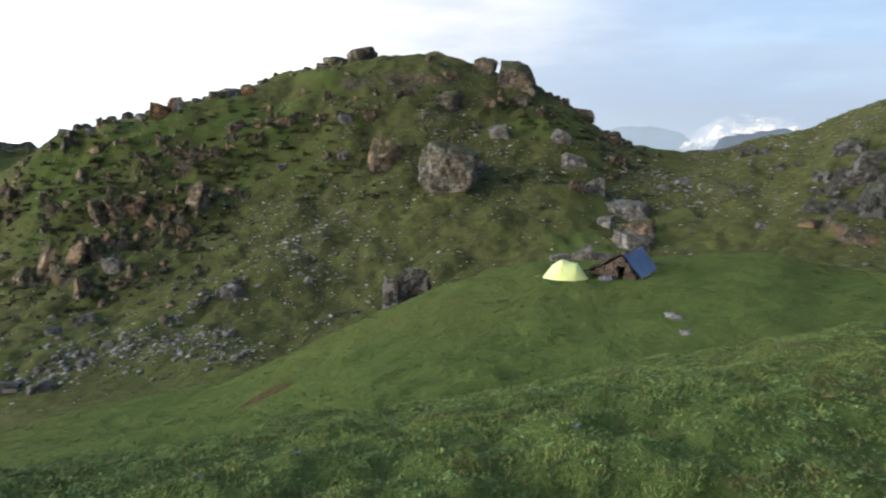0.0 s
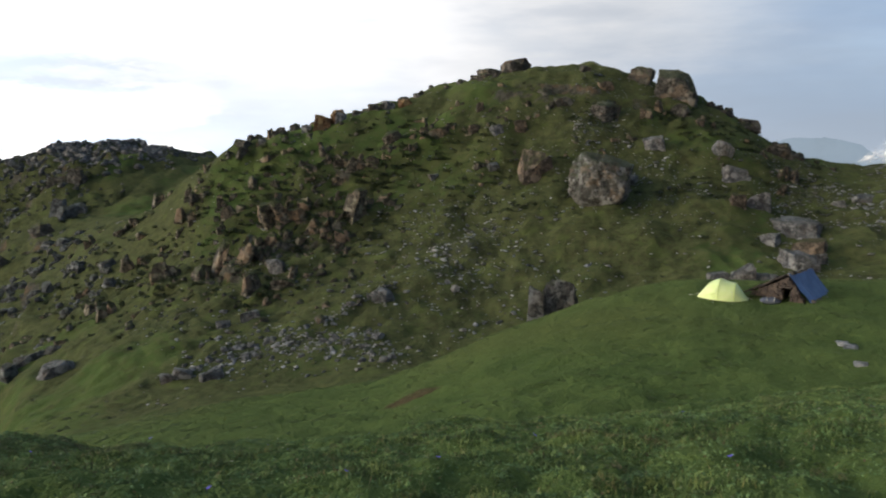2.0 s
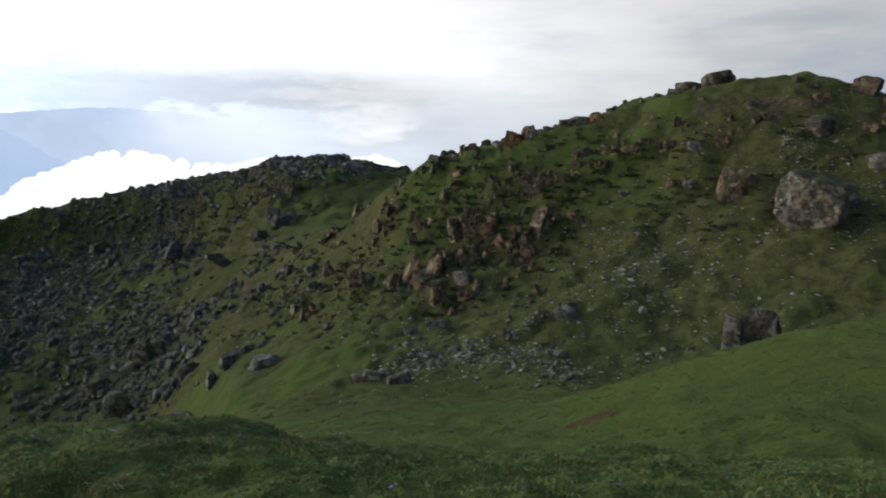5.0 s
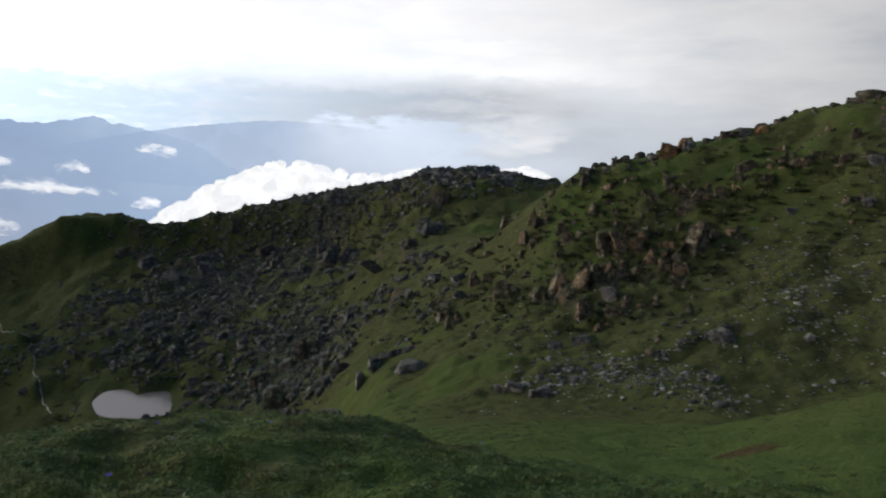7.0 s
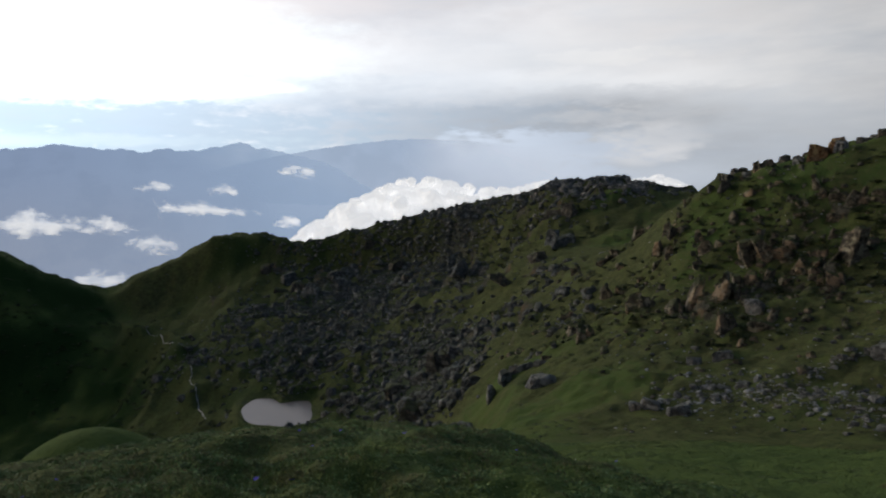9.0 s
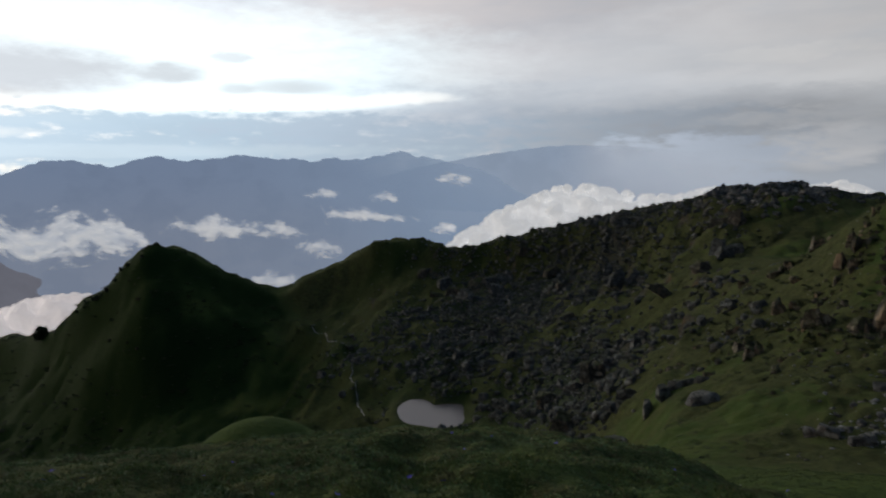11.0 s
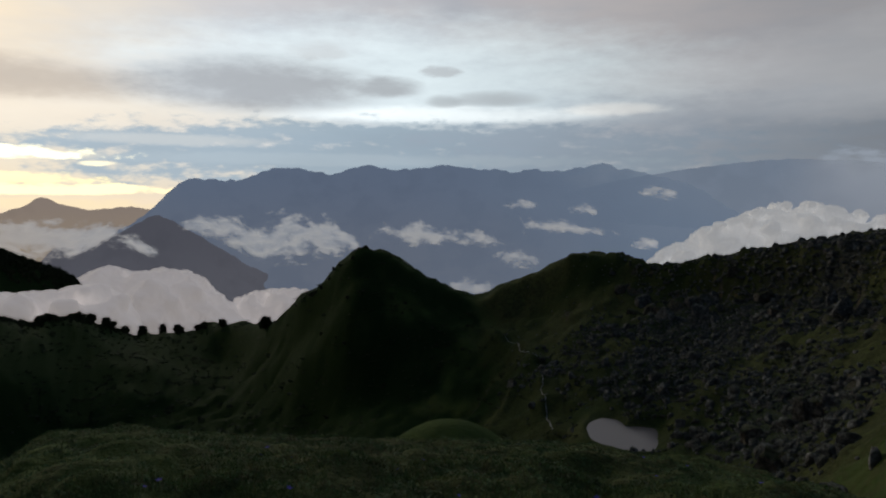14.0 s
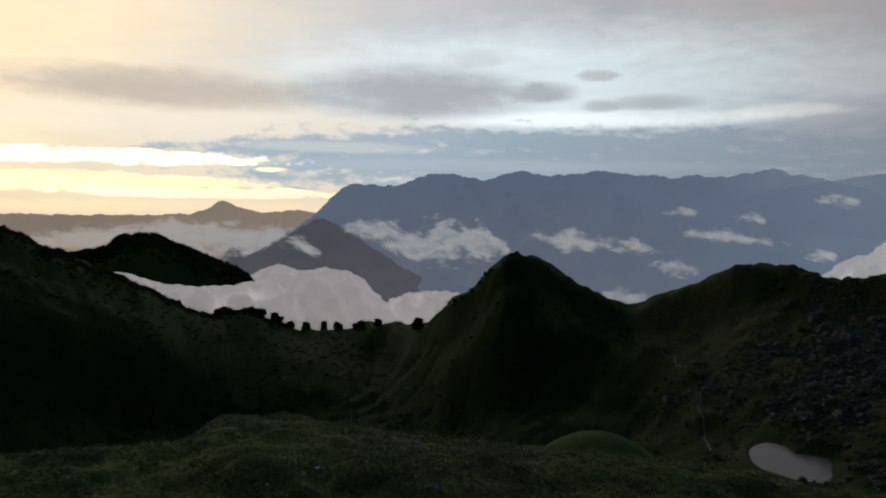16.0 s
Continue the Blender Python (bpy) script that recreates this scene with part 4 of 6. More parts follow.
def great_boulder_bm(seed, w, d, h):
    """A squat rounded block: worn faces, a cleft across the front and an undercut base. Base at z = 0."""
    bm = bmesh.new()
    bmesh.ops.create_icosphere(bm, subdivisions=5, radius=1)
    rng = random.Random(seed)
    cuts = []
    for k in range(9):
        a = 2 * math.pi * (k + rng.uniform(0.1, 0.9)) / 9
        n = Vector((math.cos(a), math.sin(a), rng.uniform(-0.15, 0.75))).normalized()
        cuts.append((n, rng.uniform(0.78, 0.95)))
    cuts.append((Vector((0.22, -0.1, 0.97)).normalized(), 0.74))
    for v in bm.verts:
        p = v.co
        q = p / (abs(p.x) ** 3.4 + abs(p.y) ** 3.4 + abs(p.z) ** 3.4) ** (1 / 3.4)
        for n, c in cuts:
            q = q - n * max(0.0, n.dot(q) - c) * 0.92
        s = q * 1.7 + Vector((seed, 0, 0))
        q = q + p.normalized() * (0.07 * noise.noise(s) + 0.05 * noise.noise(s * 2.7) + 0.03 * noise.noise(s * 6.3))
        ledge = noise.noise(Vector((s.x * 0.6, s.y * 0.6, s.z * 3.4)))
        q = q - p.normalized() * 0.06 * max(0.0, ledge)
        cleft = abs(q.x - 0.25 + 0.45 * q.z + 0.12 * noise.noise(s * 1.9))
        q = q - p.normalized() * 0.10 * max(0.0, 1 - cleft / 0.07)
        if q.z < -0.5:
            q = Vector((q.x * (1 + 0.5 * (q.z + 0.5)), q.y * (1 + 0.5 * (q.z + 0.5)), q.z))
        v.co = Vector((q.x * w / 2, q.y * d / 2, (q.z + 1) * h / 2))
    bm.normal_update()
    return bm


def absorb(bm, other, m):
    """Adds a bmesh, moved by m, to another."""
    me = bpy.data.meshes.new("tmp")
    other.to_mesh(me)
    other.free()
    me.transform(m)
    bm.from_mesh(me)
    bpy.data.meshes.remove(me)


def rib_bm(seed, w, d, h):
    """A broken rib: narrow upright columns side by side that lean together, their backs buried in the slope."""
    rng = random.Random(seed)
    bm = bmesh.new()
    n = rng.randint(2, 3)
    lean, tip = rng.uniform(-18, 18), rng.uniform(-12, 4)
    for k in range(n):
        u = (k + 0.5) / n - 0.5
        hk = h * rng.uniform(0.45, 1.1) * (1 - 0.4 * abs(u))
        m = pose(u * w * 0.95, rng.uniform(-0.2, 0.2) * d, 0, tip + rng.uniform(-6, 6), lean + rng.uniform(-14, 14), rng.uniform(-35, 35))
        absorb(bm, rock_bm(seed * 9 + k, w / n * rng.uniform(1.0, 1.9), d * rng.uniform(0.7, 1.0), hk * 1.1, 1, 0.06, rng.uniform(0.6, 0.95), rng.randint(4, 7)), m)
    return bm


def boulder(name, label, seed, az, r, w, h, material, group="", depth=0.9, sink=0.35, taper=0.86, lean=8, rough=0.07, chops=5, turn=25):
    rng = random.Random(seed * 7 + 1)
    deep = w * depth
    if name == "crag":
        deep = max(0.8 * w, 1.25 * h)
        make = rib_bm(seed, w * 1.75, deep, h * (1.3 + sink))
    else:
        make = rock_bm(seed, w * 1.18, deep, h * (1 + sink), taper=taper, rough=rough, chops=chops)
    ob = part(name, make, material, smooth=8 if name == "crag" else 20)
    p = at(az, r + (0.40 if name == "crag" else 0.2) * deep)
    base = at(az, r)
    ob.matrix_world = Matrix.Translation((p.x, p.y, base.z - h * sink)) @ pose(0, 0, 0, rng.uniform(-lean, lean), rng.uniform(-lean, lean), az + rng.uniform(-turn, turn))
    return tagged(ob, label, "rock", group)


# azimuth, distance, breadth, height
SUMMIT = ((6.2, 128.6, 6.0, 2.4), (8.1, 130.3, 4.9, 1.5), (1.0, 122.2, 2.1, 1.3), (-2.9, 123.8, 4.4, 3.0), (-5.7, 119.0, 7.6, 5.6), (-6.0, 115.5, 2.7, 2.4),
          (-0.4, 110.2, 4.5, 3.5), (-10.9, 123.0, 3.7, 1.8), (-13.5, 116.0, 3.8, 2.8), (-9.5, 124.0, 2.8, 1.3), (9.4, 128.6, 1.9, 1.1), (3.7, 115.0, 2.7, 1.6), (2.4, 112.8, 3.0, 1.4))
FACE_GREY = ((-2.8, 96.8, 1.7, 1.8), (-4.6, 104.5, 2.8, 2.7), (-9.0, 104.8, 2.6, 2.7), (-10.0, 99.8, 3.4, 3.3), (-12.0, 93.5, 3.3, 2.8), (-14.7, 90.2, 5.4, 2.8), (-13.0, 85.8, 1.9, 2.1),
             (7.5, 107.2, 1.8, 2.4), (7.8, 102.0, 1.7, 1.6), (12.6, 103.0, 1.4, 1.1), (-14.9, 79.8, 3.4, 2.9), (-17.2, 100.0, 1.7, 1.1), (-18.6, 102.0, 2.9, 1.1), (-27.3, 87.2, 1.9, 1.0), (-16.2, 82.0, 2.2, 1.3), (-24.2, 86.5, 1.5, 0.9))
FACE_RUST = ((5.7, 108.2, 2.2, 2.1), (9.0, 113.2, 1.4, 1.7), (9.5, 109.8, 2.7, 1.3), (-10.5, 91.2, 2.2, 1.9), (-15.4, 84.5, 3.9, 2.1), (-7.6, 112.0, 1.6, 1.0),
             (-27.1, 86.8, 1.9, 1.1), (-0.7, 117.8, 2.7, 1.6), (-3.8, 111.0, 2.2, 1.5))
RIGHT_CRAG = ((-29.4, 88.8, 5.6, 2.4), (-31.2, 89.5, 3.6, 2.2), (-30.2, 96.5, 4.2, 4.2), (-28.8, 99.0, 3.9, 3.2), (-30.4, 103.8, 4.2, 2.2), (-28.0, 94.0, 2.4, 2.0), (-26.0, 105.0, 2.2, 1.1), (-23.6, 112.0, 3.0, 1.1))
RIDGE = ((20.0, 118.2, 2.4, 1.7), (17.5, 120.2, 2.4, 1.4), (16.2, 121.2, 2.3, 1.4), (15.0, 124.0, 2.3, 1.1), (22.6, 118.8, 2.1, 1.2), (27.5, 117.2, 2.2, 1.6), (26.0, 119.0, 1.5, 1.2), (28.4, 119.0, 1.4, 1.0))
SPUR = ((30.0, 95.2, 3.0, 3.8), (27.6, 93.0, 2.1, 3.7), (26.3, 96.5, 2.6, 3.4), (24.1, 101.0, 3.7, 3.2), (22.5, 98.8, 1.7, 3.0), (21.4, 98.0, 1.4, 3.1), (18.4, 97.8, 3.4, 4.4), (16.8, 100.0, 2.7, 2.2),
        (17.9, 105.5, 5.3, 3.3), (19.5, 94.0, 2.1, 2.3), (26.0, 85.0, 3.8, 2.2), (33.5, 100.2, 2.1, 2.1), (30.6, 114.4, 2.5, 1.5), (26.1, 108.8, 2.9, 2.7), (22.0, 106.8, 2.0, 2.0), (15.2, 110.2, 2.4, 2.2))
SPUR_UPPER = ((13.7, 109.5, 2.7, 1.7), (11.9, 109.2, 1.9, 1.7), (9.2, 108.5, 2.1, 2.3), (16.6, 107.2, 3.7, 1.5), (35.7, 114.8, 2.0, 1.8), (28.1, 106.0, 2.1, 1.7), (31.7, 113.5, 1.9, 1.8),
              (36.0, 136.5, 2.6, 2.1), (23.6, 104.0, 2.5, 1.7), (20.4, 110.2, 2.3, 1.6), (25.4, 113.8, 1.8, 1.2))
LOW = ((25.1, 89.5, 2.7, 1.9), (16.7, 75.5, 2.7, 1.7), (41.4, 84.8, 3.8, 1.9), (45.3, 98.0, 1.6, 2.5), (32.7, 67.0, 2.2, 0.8), (30.8, 64.8, 1.8, 0.8), (33.8, 67.2, 1.7, 0.7),
       (27.4, 79.0, 2.5, 1.0), (29.4, 78.2, 1.9, 0.9), (11.0, 75.8, 1.0, 1.0))
LEFT = ((63.2, 295.0, 5.2, 4.1), (61.4, 282.8, 7.0, 4.8), (57.2, 262.8, 7.0, 4.6), (52.0, 245.5, 5.2, 3.7), (40.4, 207.0, 4.0, 5.1), (39.0, 203.5, 4.8, 3.2), (54.9, 280.8, 5.8, 3.3),
        (48.3, 237.5, 4.2, 4.4), (46.2, 152.2, 3.0, 2.2), (51.3, 205.8, 4.5, 2.9), (57.7, 212.8, 4.2, 2.8), (60.4, 197.5, 3.8, 2.9), (53.2, 151.5, 6.5, 2.9), (56.2, 187.2, 3.3, 2.6), (40.0, 192.2, 5.4, 3.7), (41.3, 184.2, 5.6, 2.8))
LEDGES = ((43.4, 175.8, 8.3, 4.2), (46.9, 217.5, 7.0, 3.8), (52.0, 264.0, 9.4, 3.2), (56.9, 273.5, 7.4, 4.6), (51.3, 127.8, 4.3, 3.6), (43.6, 97.8, 3.2, 2.0), (61.4, 270.0, 7.0, 4.2), (59.0, 258.5, 9.0, 3.4), (39.6, 223.2, 6.0, 4.3), (47.5, 115.0, 4.0, 2.6), (49.0, 142.0, 4.6, 3.0))

great = part("boulder", great_boulder_bm(4, 7.9, 7.0, 7.3), ROCK_LICHEN, smooth=28)
spot = at(-0.4, 92.0)
great.matrix_world = Matrix.Translation((spot.x, spot.y, at(-0.4, 89.5).z - 0.5)) @ pose(0, 0, 0, 2, 4, -6)
tagged(great, "huge squat grey boulder with mossy patches on the hillside", "rock")
boulder("boulder", "rounded boulder overgrown with dark moss on the hillside", 5, 4.7, 98.8, 5.6, 4.3, ROCK_RUST, taper=0.8)
for k, row in enumerate(SUMMIT):
    boulder("boulder", "weathered brown rock block on the hill's summit" if k in (0, 3, 4) else "weathered brown rock near the hilltop", 20 + k, *row, ROCK, "rocks on the hilltop", taper=0.95, chops=8, rough=0.1, lean=14)
for k, row in enumerate(FACE_GREY):
    boulder("boulder", "pale grey angular boulder on the grassy hillside", 50 + k, row[0], row[1], row[2] * 1.1, row[3] * 0.72, ROCK_GREY, "grey boulders on the hillside", lean=18, taper=1.0, chops=3, sink=0.5, rough=0.1, depth=1.0)
for k, row in enumerate(FACE_RUST):
    boulder("boulder", "rust-coloured broken rock on the grassy hillside", 80 + k, *row, ROCK_RUST, "rusty rocks on the hillside")
for k, row in enumerate(((21.5, 118.2, 2.9, 2.6), (20.2, 118.8, 2.6, 2.4), (14.9, 121.0, 2.6, 1.5))):
    boulder("boulder", "rusty rock block high on the ridge with sunset orange painted in", 360 + k, *row, ROCK_ORANGE, "orange blocks on the ridge", sink=0.25, taper=1.0, chops=3)
# these crags take the dark slab stone to stand for their shade
for k, row in enumerate(RIGHT_CRAG):
    boulder("crag", "fissured crag on the slope past the saddle, its shade put in as dark stone", 110 + k, *row, ROCK_SLAB, "crags past the saddle")
for k, row in enumerate(RIDGE):
    boulder("boulder", "grey rock standing on the hill's ridge line", 130 + k, *row, ROCK_GREY if k % 2 == 0 else ROCK, "rocks on the ridge line")
for k, row in enumerate(SPUR):
    boulder("crag", "upright brown rock rib in the grassy spur", 150 + k, *row, ROCK_RIB, "rock ribs of the spur")
for k, row in enumerate(SPUR_UPPER):
    boulder("crag", "low brown rock outcrop in the upper spur", 180 + k, *row, ROCK_RIB, "rock ribs of the spur")
for k, row in enumerate(LOW):
    flat = row[3] < 1.1
    boulder("slab" if flat else "boulder", "flat grey slab lying in the meadow" if flat else "grey angular rock at the hill's foot", 200 + k, *row, ROCK_GREY, "rocks at the hill's foot", lean=8)
for k, row in enumerate(((4.3, 68.0, 2.0, 4.3), (2.9, 68.8, 2.4, 4.6), (1.5, 68.0, 2.3, 4.9))):
    boulder("boulder", "tall dark grey block at the hill's foot", 390 + k, *row, ROCK_SLAB, "tall blocks at the hill's foot", taper=0.9, sink=0.25, lean=12, chops=1, turn=18, depth=0.6)
for k, row in enumerate(((-9.8, 71.0, 3.0, 3.2), (-11.4, 71.0, 2.7, 3.7), (-13.1, 71.0, 3.2, 2.6))):
    boulder("boulder", "pale grey block standing behind the camp", 295 + k, *row, ROCK_GREY, "blocks behind the camp", taper=0.9, sink=0.2, lean=12, chops=3)
for k, row in enumerate(LEFT):
    boulder("boulder", "large dark grey boulder among the scree", 230 + k, *row, ROCK_DARK if k % 3 else ROCK, "large boulders in the scree")
for k, row in enumerate(LEDGES):
    boulder("crag", "dark broken rock ledge on the stony slope", 330 + k, *row, ROCK_DARK if k % 2 else ROCK, "ledges of the stony slope")
for k, (az, r, w, h, d) in enumerate(((-18.2, 30.6, 0.5, 0.16, 1.9), (-18.7, 30.0, 0.6, 0.14, 1.2), (-19.5, 28.1, 0.6, 0.14, 0.9))):
    boulder("slab", "pale flat stone slab lying on the turf", 260 + k, az, r, w, h, PALE_SLAB, "pale slabs on the knoll", depth=d, lean=4)


def stone_templates(seed, n, flat):
    out = []
    for k in range(n):
        bm = rock_bm(seed + k, 1, 0.8, flat, cuts=0, rough=0, chops=3)
        bmesh.ops.translate(bm, verts=bm.verts, vec=(0, 0, -0.25 * flat))
        bm.verts.ensure_lookup_table()
        out.append((np.array([v.co[:] for v in bm.verts]), np.array([[v.index for v in f.verts] for f in bm.faces])))
        bm.free()
    return out


def scatter(name, label, seed, where, sizes, material, flat=0.6, lean=0.3, templates=14):
    rng = np.random.default_rng(seed)
    x, y, z, a, r = where
    n = len(x)
    m = np.zeros((n, 4, 4))
    m[:, :3, :3] = turns(rng, n, lean) * sizes[:, None, None]
    m[:, 0, 3], m[:, 1, 3], m[:, 2, 3] = x, y, z
    ob = join_copies(name, stone_templates(seed, templates, flat), rng.integers(0, templates, n), m, material)
    return tagged(ob, label, "stones", kind="stuff")


def lone(name, label, group, seed, where, sizes, material, flat=0.7):
    """Rocks of their own on a few shared meshes."""
    rng = random.Random(seed)
    meshes = [part(name, rib_bm(seed * 50 + k, 1.1, 0.9, flat * 1.3) if name == "crag" else rock_bm(seed * 50 + k, 1, 0.85, flat * 1.2, cuts=1), material, smooth=20) for k in range(8)]
    for k, (x, y, z, s) in enumerate(zip(where[0], where[1], where[2], sizes)):
        ob = meshes[k] if k < len(meshes) else new(name, meshes[k % 8].data)
        back = 1 + (0.4 * s / math.hypot(x, y) if name == "crag" else 0.0)
        face = math.degrees(math.atan2(-x, y)) + rng.uniform(-30, 30) if name == "crag" else rng.uniform(0, 360)
        ob.matrix_world = Matrix.Translation((x * back, y * back, z - (0.5 if name == "crag" else 0.34) * s * flat)) @ pose(0, 0, 0, rng.uniform(-15, 15), rng.uniform(-15, 15), face) @ Matrix.Diagonal((s, s * rng.uniform(0.8, 1.2), s * rng.uniform(0.8, 1.25), 1))
        tagged(ob, label, "rock", group)


RNG = np.random.default_rng(5)


def size_of(n, mid, spread, top):
    return np.clip(mid * np.exp(RNG.normal(0, spread, n)), mid * 0.4, top)


w_hill = lambda a, r: np.clip(0.03 + 0.62 * stone_band(a, r) + 0.28 * bump2(a, r, 10, 86, 5, 14) + 0.5 * zones(a, r)[0] * (a < 2), 0, 1)
w_scree = lambda base: (lambda a, r: np.clip(base + 1.5 * (zones(a, r)[0] - 0.25 * (r > 130)), 0, 1))
lone("boulder", "dark grey angular boulder in the boulder field", "boulders above the tarn", 31, spots(RNG, 150, 40, 73, 95, 325, w_scree(0.05)), size_of(150, 2.6, 0.35, 5.2), ROCK_DARK, 0.6)
lone("stone", "grey broken stone in the scree", "stones of the scree", 33, spots(RNG, 110, 2, 34, 60, 100, lambda a, r: stone_band(a, r) + 0.02), size_of(110, 0.8, 0.35, 1.7), ROCK_GREY, 0.34)
line_r = along(SKYLINE, SKYLINE_LEFT, SKYLINE_REST)[0]
a = np.concatenate([RNG.uniform(29.3, 60, 70), RNG.uniform(33, 40.5, 30)])
r = np.interp(a, AZ, line_r) + RNG.normal(-3, 3.5, 100)
x, y = -np.sin(np.radians(a)) * r, np.cos(np.radians(a)) * r
lone("boulder", "jagged grey rock along the stony ridge", "rocks along the stony ridge", 35, (x, y, height(x, y)), np.concatenate([size_of(70, 1.9, 0.4, 3.6), size_of(30, 3.0, 0.35, 5.0)]), ROCK_GREY, 0.5)
crest_r = along(CREST, CREST_LEFT)[0]
a = np.concatenate([RNG.uniform(6, 29, 45), RNG.uniform(-17, -6, 26)])
r = np.interp(a, AZ, crest_r) + RNG.normal(-2, 2, 71)
x, y = -np.sin(np.radians(a)) * r, np.cos(np.radians(a)) * r
lone("stone", "brown rock along the hill's skyline", "rocks along the hill's skyline", 37, (x, y, height(x, y)), size_of(71, 1.5, 0.35, 2.6), ROCK, 0.5)
hosts = np.array(SPUR + SPUR_UPPER)[RNG.integers(0, len(SPUR) + len(SPUR_UPPER), 105)]
a, r = hosts[:, 0] + RNG.normal(0, 1.3, 105), hosts[:, 1] + RNG.normal(0, 2.6, 105)
x, y = -np.sin(np.radians(a)) * r, np.cos(np.radians(a)) * r
lone("crag", "brown rock rib breaking through the grass", "small ribs of the spur", 39, (x, y, height(x, y)), size_of(105, 1.6, 0.4, 3.0), ROCK_RIB, 1.0)
lone("crag", "mossy rock breaking through the upper hillside", "mossy rocks of the upper hillside", 41, spots(RNG, 60, -14, 14, 98, 117, lambda a, r: 1 + 0 * a), size_of(60, 1.5, 0.4, 2.8), ROCK_RIB, 0.8)
lone("crag", "dark rock ledge in the grassy gully", "ledges of the gully", 43, spots(RNG, 28, 31, 46, 82, 165, lambda a, r: 0.3 + bump2(a, r, 38, 120, 5, 30)), size_of(28, 1.9, 0.4, 3.6), ROCK_RIB, 0.7)
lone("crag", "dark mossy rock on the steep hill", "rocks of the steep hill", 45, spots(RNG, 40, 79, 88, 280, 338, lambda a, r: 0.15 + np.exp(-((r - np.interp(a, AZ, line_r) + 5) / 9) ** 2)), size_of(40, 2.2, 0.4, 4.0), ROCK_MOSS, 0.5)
a = RNG.uniform(83.5, 89, 16)
r = np.interp(a, AZ, line_r) - 1.5
x, y = -np.sin(np.radians(a)) * r, np.cos(np.radians(a)) * r
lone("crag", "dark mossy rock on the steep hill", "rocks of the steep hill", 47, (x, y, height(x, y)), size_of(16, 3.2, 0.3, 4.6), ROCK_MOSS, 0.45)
scatter("scree", "small grey stones strewn over the hillside", 301, spots(RNG, 4200, -33, 36, 60, 127, w_hill), size_of(4200, 0.31, 0.5, 1.0), ROCK_GREY, 0.32, 0.2)
scatter("scree", "pale flat stones strewn over the lower hillside", 305, spots(RNG, 2000, -20, 36, 60, 112, w_hill), size_of(2000, 0.30, 0.55, 1.0), PALE_SLAB, 0.26, 0.2)
scatter("scree", "field of grey scree blocks above the tarn", 302, spots(RNG, 9500, 36, 75, 95, 332, lambda a, r: np.clip(w_scree(0.02)(a, r) + 0.12 * (r > 215), 0, 1) * np.clip((73 - a) / 6, 0, 1) * np.where((a > 58) & (r > 262), 0.25, 1)), size_of(9500, 0.95, 0.5, 3.4), ROCK_DARK, 0.55, 0.4)
scatter("scree", "brown stones below the rock ribs", 303, spots(RNG, 380, 10, 42, 72, 128, lambda a, r: bump2(a, r, 26, 98, 9, 16)), size_of(380, 0.6, 0.4, 1.4), ROCK, 0.7, 0.4)
scatter("scree", "pale grey blocks heaped on the stony summit", 306, spots(RNG, 520, 32.5, 42, 226, 258, lambda a, r: np.clip(0.25 + 1.5 * bump2(a, r, 37.5, 248, 4, 12), 0, 1)), size_of(520, 1.5, 0.4, 3.2), ROCK_GREY, 0.5, 0.3)
scatter("scree", "stony rubble along the far ridge", 304, spots(RNG, 1300, 29, 62, 235, 330, lambda a, r: np.exp(-((r - np.interp(a, AZ, line_r) + 6) / 9) ** 2)), size_of(1300, 1.3, 0.4, 2.8), ROCK_DARK, 0.5, 0.3)


def make_path():
    """The pale stony track that climbs from the tarn to the gap."""
    line = ((72.2, 292), (71.2, 270), (70.6, 256), (69.7, 241), (69.1, 234), (69.0, 216), (69.2, 210), (68.8, 198), (68.3, 184))
    a, r = (np.array(v, float) for v in zip(*line))
    t = np.linspace(0, len(a) - 1, 120)
    a, r = np.interp(t, np.arange(len(a)), a), np.interp(t, np.arange(len(r)), r)
    a = a + 0.06 * np.sin(t * 5.3) + 0.03 * np.sin(t * 13)
    verts, faces = [], []
    for k in range(len(a)):
        half = (0.15 + 0.06 * math.sin(k * 1.7)) / r[k] * 57.3
        for s in (-1, 0, 1):
            p = at(a[k] + s * half, r[k], 0.10 if s == 0 else 0.02)
            verts.append(p)
        if k:
            b = 3 * k
            faces += [(b - 3, b - 2, b + 1, b), (b - 2, b - 1, b + 2, b + 1)]
    return tagged(new("footpath", mesh_from("footpath", verts, faces, PALE_SLAB, True)), "pale stony footpath climbing from the tarn", "path", kind="structure")


make_path()

# ---------------------------------------------------------------- the camp on the knoll
def mat_cloth(name, c, c2, rough, through=0.0):
    k = Mat(name, rough)
    p = k.coords("Object")
    n, w = k.noise(p, 2.2, 4), k.noise(p, 40.0, 2)
    k.set(Base_Color=k.mix(k.step(n, 0.3, 0.7), c, c2), Subsurface_Weight=through, Subsurface_Scale=0.05)
    k.bump(k.math("ADD", n, k.math("MULTIPLY", w, 0.15)), 0.5, 0.04)
    return k.mat


FLY = mat_cloth("yellow_green_nylon", (0.54, 0.65, 0.27), (0.61, 0.70, 0.34), 0.55)
FLY_SEAM = mat_cloth("yellow_seam_tape", (0.42, 0.52, 0.17), (0.46, 0.56, 0.20), 0.6)
TARP = mat_cloth("blue_tarpaulin", (0.13, 0.22, 0.42), (0.19, 0.30, 0.52), 0.5)
SACK = mat_cloth("grey_blue_canvas", (0.06, 0.07, 0.095), (0.09, 0.10, 0.13), 0.8)
CORD = mat_plain("pale_cord", (0.5, 0.5, 0.45), (0.4, 0.4, 0.36), 30)
TIMBER = mat_plain("weathered_pole", (0.16, 0.12, 0.09), (0.22, 0.17, 0.12), 12)
